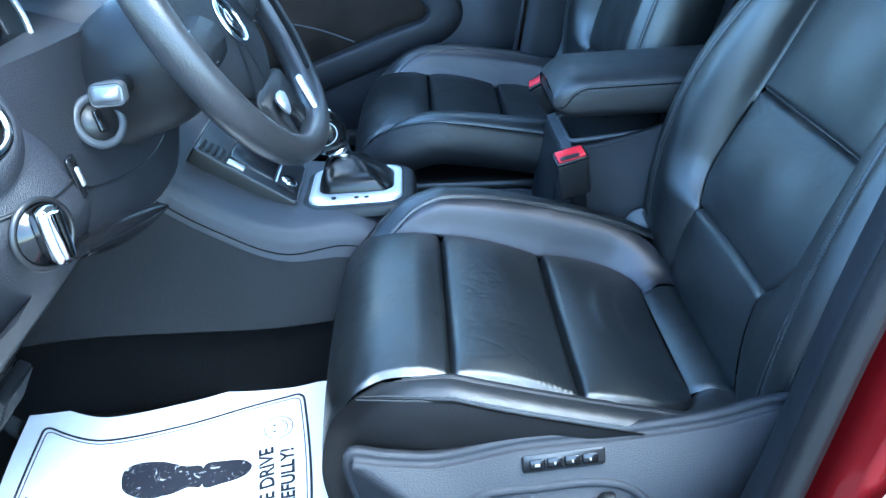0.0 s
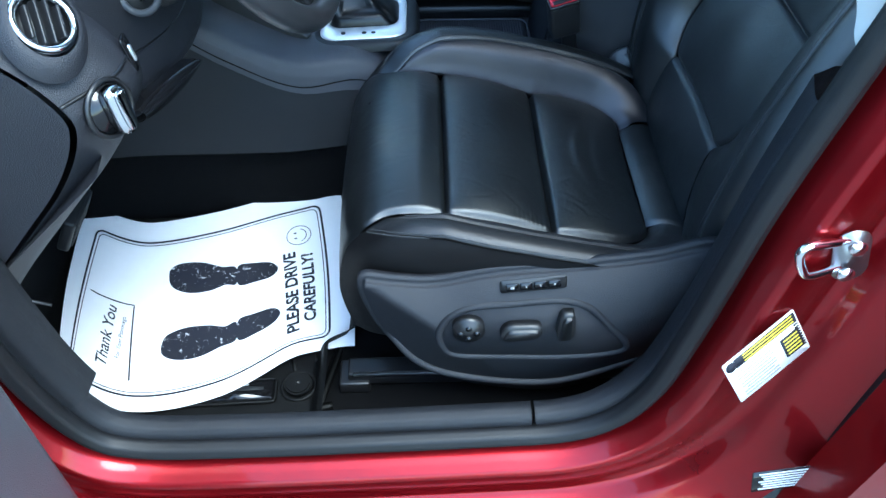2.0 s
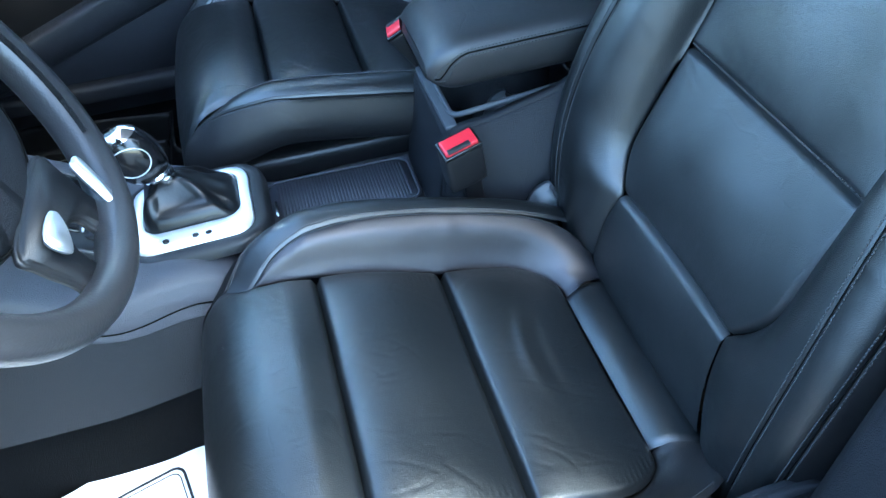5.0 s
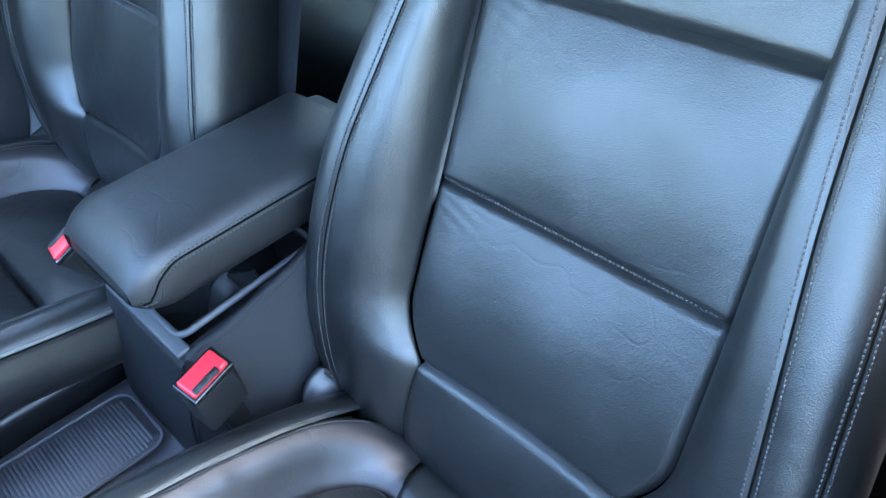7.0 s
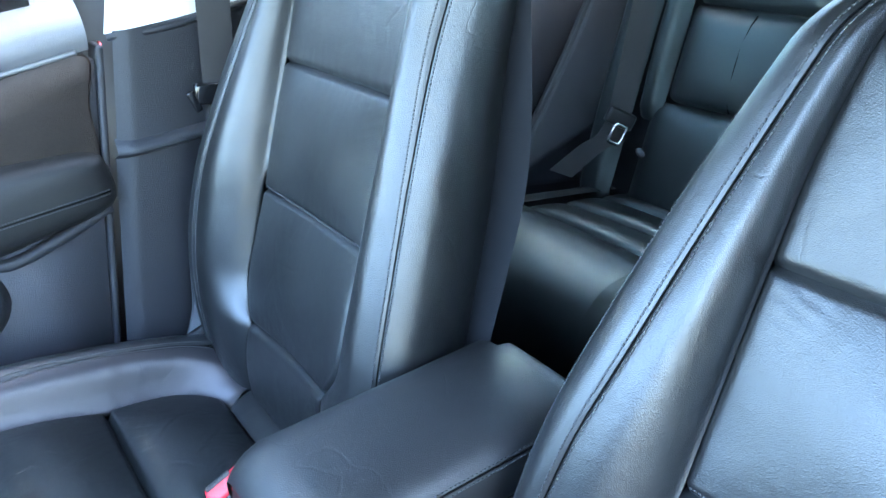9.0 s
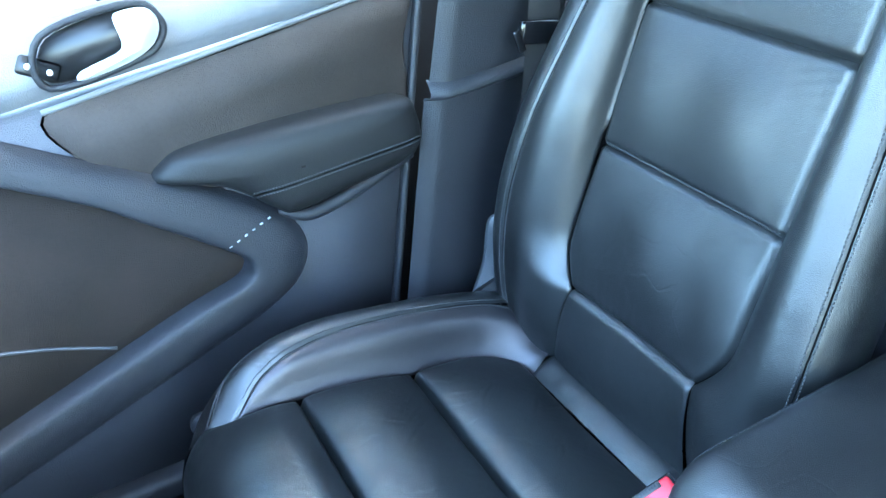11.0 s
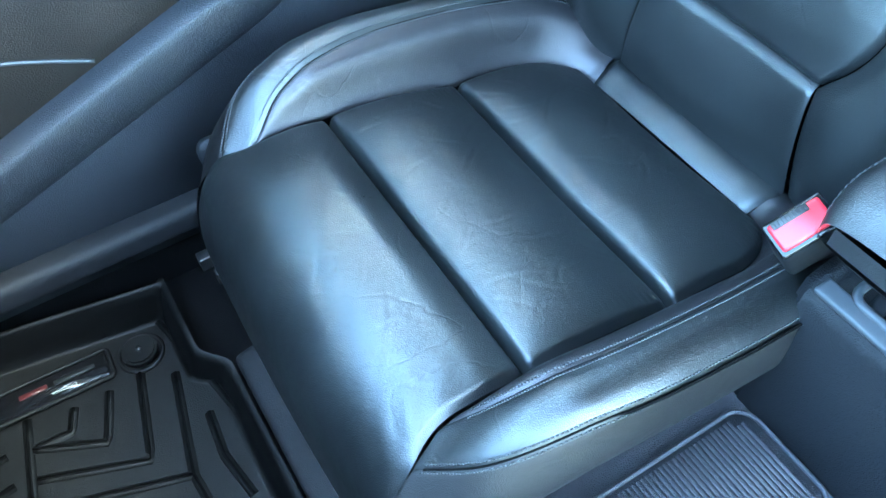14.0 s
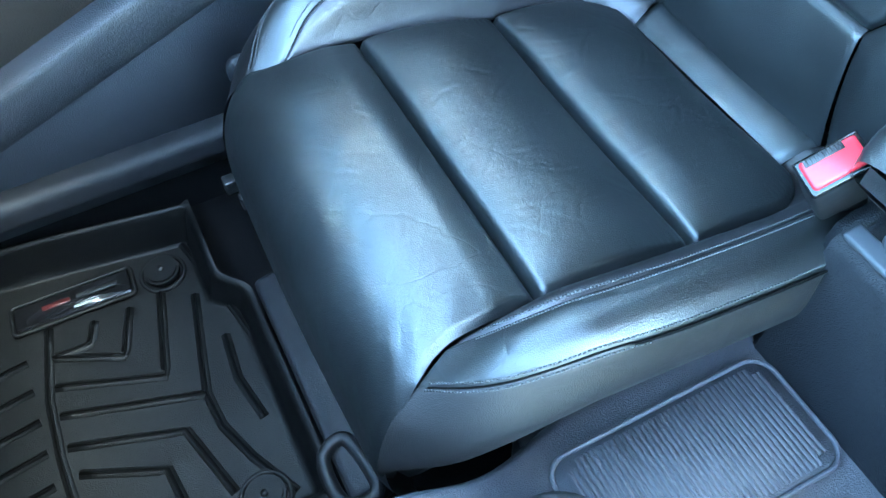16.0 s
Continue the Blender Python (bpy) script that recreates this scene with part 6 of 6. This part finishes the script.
part("tongue_plate", rbox((0.010, 0.006, 0.030), 0.002, 2, pose(-0.020, -0.010, 0.0, 0, -20, 0)), GLOSS, blt)

# ---- back seat ----
rear = thing("back_seat", (0.95, 0.0, 0.45), "black leather back seat bench with ribbed cushions", "car seat")
RZ, RX = 0.855, 0.715
def rpanel(x0, x1, y0, y1, h):
    return surf(lambda u, v: (x0 + (x1 - x0) * v, y0 + (y1 - y0) * u, RZ - 0.16 * (x0 + (x1 - x0) * v - RX) + bulge(u, v, h, 3) - 0.012 * (math.exp(-(min(v, 1 - v) * (x1 - x0) / 0.006) ** 2) + math.exp(-(min(u, 1 - u) * (y1 - y0) / 0.010) ** 2))), 24, 16)
for y0, y1 in ((0.20, 0.54), (-0.54, -0.20)):
    part("cushion_front_panel", surf(lambda u, v, y0=y0, y1=y1: (lambda p: (p[0], y0 - 0.02 + (y1 - y0 + 0.06) * u, p[1] - 0.008 * math.exp(-(v / 0.03) ** 2)))(spline([(RX + 0.167, RZ - 0.020), (RX + 0.11, RZ + 0.006), (RX + 0.04, RZ + 0.002), (RX - 0.015, RZ - 0.03), (RX - 0.03, RZ - 0.10), (RX - 0.01, RZ - 0.26)], v)), 20, 40), REAR_LEATHER, rear)
    for k in range(3):
        part("cushion_panel", rpanel(RX + 0.167 + 0.093 * k, RX + 0.260 + 0.093 * k, y0, y1, 0.016), REAR_LEATHER, rear)
    part("cushion_side", surf(lambda u, v, y1=y1, y0=y0: (RX + 0.03 + 0.40 * v, (y1 if y0 > 0 else y0) + math.copysign(0.09 * u, y0), RZ + 0.02 * math.sin(math.pi * u) - 0.05 * u - 0.06 * v), 10, 16), REAR_LEATHER, rear)
part("centre_cushion", surf(lambda u, v: (lambda p: (p[0], -0.185 + 0.37 * u, p[1] + 0.012 * (1 - (2 * u - 1) ** 4)))(spline([(RX + 0.42, RZ - 0.06), (RX + 0.22, RZ - 0.015), (RX + 0.06, RZ + 0.012), (RX - 0.005, RZ - 0.01), (RX - 0.035, RZ - 0.07), (RX - 0.035, RZ - 0.18), (RX - 0.01, RZ - 0.26)], v)), 20, 30), REAR_LEATHER, rear)
def rback(s0, s1, y0, y1, h, f0=0.0):
    bx, bz = RX + 0.385, RZ - 0.06
    return surf(lambda u, v: (bx + (s0 + (s1 - s0) * v) * 0.34 - (f0 + bulge(u, v, h, 3) - 0.012 * math.exp(-(min(v, 1 - v) * (s1 - s0) / 0.007) ** 2) - 0.012 * math.exp(-(min(u, 1 - u) * (y1 - y0) / 0.012) ** 2)), y0 + (y1 - y0) * u, bz + (s0 + (s1 - s0) * v) * 0.94), 20, 20)
for s in (1, -1):
    part("back_lower_panel", rback(-0.02, 0.186, min(s * 0.20, s * 0.50), max(s * 0.20, s * 0.50), 0.014), REAR_LEATHER, rear)
    mid_panel = part("back_middle_panel", rback(0.190, 0.360, min(s * 0.228, s * 0.475), max(s * 0.228, s * 0.475), 0.018), REAR_LEATHER, rear)
    part("panel_seam", tube([(RX + 0.385 + (0.196 + 0.16 * k / 12) * 0.34 - 0.017 * math.sin(math.pi * k / 12) ** 0.5, s * (0.336 + 0.006 * math.sin(2.4 * k / 12)), RZ - 0.06 + (0.196 + 0.16 * k / 12) * 0.94) for k in range(13)], 0.0016, 6), SEAM, mid_panel)
    part("back_upper_panel", rback(0.364, 0.62, min(s * 0.22, s * 0.47), max(s * 0.22, s * 0.47), 0.016), REAR_LEATHER, rear)
    part("back_bolster", rback(0.15, 0.62, min(s * 0.475, s * 0.53), max(s * 0.475, s * 0.53), 0.018, 0.006), REAR_LEATHER, rear)
    part("back_wing", rback(-0.02, 0.62, min(s * 0.53, s * 0.61), max(s * 0.53, s * 0.61), 0.022, 0.020), REAR_LEATHER, rear)
    part("anchor_button", disc(0.010, 0.006, pose(RX + 0.398, s * 0.475, RZ + 0.034, 0, 70, 0), 16, 0.002), WAIST, rear)
part("back_centre_panel", rback(-0.02, 0.62, -0.19, 0.19, 0.012), REAR_LEATHER, rear)
part("bench_core", rbox((0.40, 1.16, 0.34), 0.02, 2, pose(RX + 0.22, 0, RZ - 0.27)), BLACK, rear)
part("back_core", rbox((0.08, 1.2, 0.70), 0.02, 2, pose(RX + 0.56, 0, RZ + 0.24, 0, 20, 0)), BLACK, rear)
rb = thing("rear_seat_belt", (1.080, 0.512, 0.931), "dark rear seat belt hanging beside the back seat", "seat belt")
BELT = [(-0.085, 0.045, -0.075), (-0.040, 0.018, -0.032), (0.0, 0.0, 0.0), (0.030, -0.004, 0.10), (0.075, 0.0, 0.27), (0.14, 0.02, 0.50)]
part("webbing", surf(lambda u, v: tuple(np.array(spline([np.array(p) for p in BELT], v)) + (u - 0.5) * 0.046 * np.array((0.80, -0.45, -0.40 + 0.35 * v))), 4, 30), WEB, rb)
part("belt_tongue", rbox((0.056, 0.016, 0.030), 0.006, 2, pose(0.006, -0.010, 0.022, 0, 28, -25)), BLACK, rb)
part("tongue_plate", tube([tuple(pose(-0.004, -0.014, -0.004, 90, 28, -25) @ Vector((x, y, 0))) for x, y in rounded(0.024, 0.034, 0.005, 4)], 0.0035, 6, closed=True), CHROME, rb)
part("arch_trim", plate(smooth_outline([(0.985, 0.80), (0.985, 0.865), (1.045, 0.95), (1.115, 1.055), (1.20, 1.19), (1.30, 1.27), (1.44, 1.27), (1.44, 0.80)], 5), 0.030, 0.010, pose(0, 0.690, 0, 90, 0, 0), 3), PLASTIC_DOOR, body, "charcoal trim over the rear wheel arch")
# far rear door
rdoor = thing("door_2", (0.9, 0.70, 0.5), "closed charcoal rear door panel", "car door", kind="structure")
part("door_shell", plate([(0.47, 0.50), (1.35, 0.50), (1.45, 1.22), (0.50, 1.20)], 0.04, 0.006, DM(0.735)), PLASTIC_DOOR, rdoor)
part("rear_armrest", rbox((0.40, 0.05, 0.05), 0.018, 3, pose(0.78, 0.68, 0.98, 0, -4, 0)), LEATHER_SIDE, rdoor)
win2 = thing("window_2", (0.95, 0.70, 1.25), "closed rear door window", "window", kind="structure")
pane2 = part("pane", rbox((0.95, 0.004, 0.42), 0, 1, pose(0.98, 0.700, 1.41, 6, 0, 0)), TINTED, win2)
pane2.visible_shadow = False

win3 = thing("window_3", (0.95, -0.70, 1.25), "tinted near rear door window", "window", kind="structure")
part("pane", rbox((0.95, 0.004, 0.42), 0, 1, pose(1.02, -0.690, 1.41, -6, 0, 0)), TINTED, win3).visible_shadow = False
win4 = thing("window_4", (2.0, 0, 1.3), "tinted tailgate window", "window", kind="structure")
part("pane", rbox((0.004, 1.20, 0.50), 0, 1, pose(1.98, 0, 1.38, 0, -14, 0)), TINTED, win4)

# ---- near centre post: latch, labels; the near rear door ----
ndoor = thing("rear_door", (0.9, -0.80, 0.3), "closed metallic red rear door beside the open doorway", "car door")
part("door_skin", surf(lambda u, v: (-0.005 * 0 + 0.425 + 0.10 * ramp(v, 0.0, 0.25) * 0 + 0.13 * max(0, v - 0.1) ** 1.3 + 1.0 * u, -0.865 - 0.02 * math.sin(math.pi * v), 0.30 + 0.85 * v), 16, 24), RED, ndoor)
ndoor.location = (0, 0, 0)
part("door_return", surf(lambda u, v: (0.425 + 0.13 * max(0, v - 0.1) ** 1.3, -0.865 - 0.02 * math.sin(math.pi * v) + 0.07 * u, 0.30 + 0.85 * v), 4, 24), RED, ndoor)
part("edge_seal", tube([(0.462 + 0.13 * max(0, k / 20 - 0.1) ** 1.3, -0.795, 0.32 + 0.85 * k / 20) for k in range(21)], 0.016, 8), RUBBER, ndoor)
part("inner_panel", rbox((0.80, 0.05, 0.72), 0.02, 3, pose(1.0, -0.70, 0.84)), PLASTIC_DOOR, ndoor)
striker = thing("door_striker", (0.405, -0.742, 0.861), "bright steel door striker bolted to the red post", "door striker")
part("base", plate(rounded(0.038, 0.074, 0.018), 0.006, 0.002, pose(0.014, 0.006, -0.003, 90, -14, 0)), STEEL, striker, "oval steel base plate")
part("loop", tube([(0.004, 0.004, 0.020), (-0.020, -0.006, 0.025), (-0.046, -0.013, 0.028), (-0.052, -0.015, 0.018), (-0.044, -0.015, -0.002), (-0.034, -0.013, -0.014), (-0.015, -0.006, -0.018), (0.008, 0.004, -0.020)], 0.0050, 10, 40), CHROME, striker, "bright steel loop")
for dz in (-0.022, 0.016):
    part("bolt", disc(0.009, 0.006, pose(0.012, -0.006, dz, 90, 0, 0), 14, 0.001), CHROME, striker)
label = thing("tyre_label", (0.362, -0.762, 0.718), "white and yellow printed label on the red post", "label")
LM = Matrix.Diagonal((1.02, 1.02, 1.02, 1)) @ Matrix(((0.797, -0.507, 0.309), (0.442, 0.118, -0.889), (0.413, 0.855, 0.319))).to_4x4()
part("card", plate(rounded(0.102, 0.068, 0.002), 0.0012, 0, LM), WHITE, label)
part("dark_band", plate(rounded(0.086, 0.014, 0.001, cx=0.006, cy=0.024), 0.0006, 0, LM @ Matrix.Translation((0, 0, 0.0014))), INK, label)
part("dark_block", plate(rounded(0.026, 0.030, 0.001, cx=0.034, cy=-0.008), 0.0006, 0, LM @ Matrix.Translation((0, 0, 0.0014))), INK, label)
part("round_mark", disc(0.007, 0.0008, LM @ Matrix.Translation((-0.042, 0.024, 0.0018)), 18), INK, label)
for k in range(9):
    part("print_bar", plate(rounded(0.050 if k % 3 else 0.04, 0.0022, 0.0004, cx=-0.016, cy=0.010 - 0.0048 * k), 0.0004, 0, LM @ Matrix.Translation((0, 0, 0.0014))), GREY_PRINT, label)
for k in range(3):
    part("print_bar", plate(rounded(0.070, 0.0018, 0.0004, cx=0.010, cy=0.029 - 0.0045 * k), 0.0004, 0, LM @ Matrix.Translation((0, 0, 0.0022))), YELLOW, label)
for k in range(5):
    part("print_bar", plate(rounded(0.020, 0.002, 0.0004, cx=0.034, cy=0.003 - 0.0054 * k), 0.0004, 0, LM @ Matrix.Translation((0, 0, 0.0022))), YELLOW, label)
for k in range(12):
    part("print_bar", plate(rounded(0.006, 0.0022, 0.0003, cx=0.046, cy=0.026 - 0.0044 * k), 0.0004, 0, LM @ Matrix.Translation((0, 0, 0.0014))), INK, label)
label2 = thing("certification_label", (0.424, -0.816, 0.535), "black printed label with pale bars on the red post", "label")
LM2 = pose(0, 0, 0, 90, 0, 0) @ pose(0, 0, 0, 0, 0, 12)
part("card", plate(rounded(0.090, 0.050, 0.002), 0.0012, 0, LM2), GLOSS, label2)
for k in range(7):
    part("print_bar", plate(rounded(0.074 - 0.006 * (k % 3), 0.0030, 0.0004, cy=0.019 - 0.0062 * k), 0.0006, 0, LM2 @ Matrix.Translation((0, 0, 0.0014))), WHITE, label2)
od = thing("open_door", (-0.50, -1.25, 0.34), "open driver's door with a grey-black plastic inner panel", "car door")
ODM = Matrix.Translation((-0.478, -0.80, 0.0)) @ pose(0, 0, 0, 0, 0, -5)
part("inner_panel", rbox((0.05, 0.98, 0.80), 0.016, 4, ODM @ Matrix.Translation((-0.025, -0.49, 0.75))), CONSOLE, od, "grey-black plastic inner panel")
part("outer_skin", rbox((0.03, 1.02, 0.84), 0.012, 3, ODM @ Matrix.Translation((-0.068, -0.50, 0.74))), RED, od, "metallic red outer skin")
part("door_pocket", rbox((0.05, 0.60, 0.14), 0.02, 4, ODM @ Matrix.Translation((0.012, -0.58, 0.48))), PLASTIC_DOOR, od)
part("door_armrest", rbox((0.06, 0.45, 0.05), 0.02, 4, ODM @ Matrix.Translation((0.020, -0.60, 0.88))), ARM_VINYL, od)
part("edge_seal", rbox((0.012, 0.012, 0.78), 0.005, 3, ODM @ Matrix.Translation((-0.045, 0.004, 0.75))), RUBBER, od)
settle(od)
pale = thing("post_trim_upper", (0.46, -0.64, 1.2), "pale grey upper trim of the near centre post", "post trim", kind="structure")
POST_EDGE = [(0.400, 1.032), (0.384, 1.060), (0.374, 1.095), (0.340, 1.170), (0.345, 1.26), (0.40, 1.45), (0.47, 1.60)]
def pale_fn(u, v):
    e = spline(POST_EDGE, v)
    return (e[0] + (0.035, 0.008, 0.0, 0.012, 0.10)[min(4, round(4 * u))], (-0.690, -0.672, -0.650, -0.625, -0.600)[min(4, round(4 * u))], e[1] + 0.006 * u)
part("trim", surf(pale_fn, 4, 40), PALE, pale)
settle(pale)
for ob in (driver_seat, passenger_seat, console, dash, column, wheel, door, win, post, win2, win3, win4, rdoor, rear):
    settle(ob)
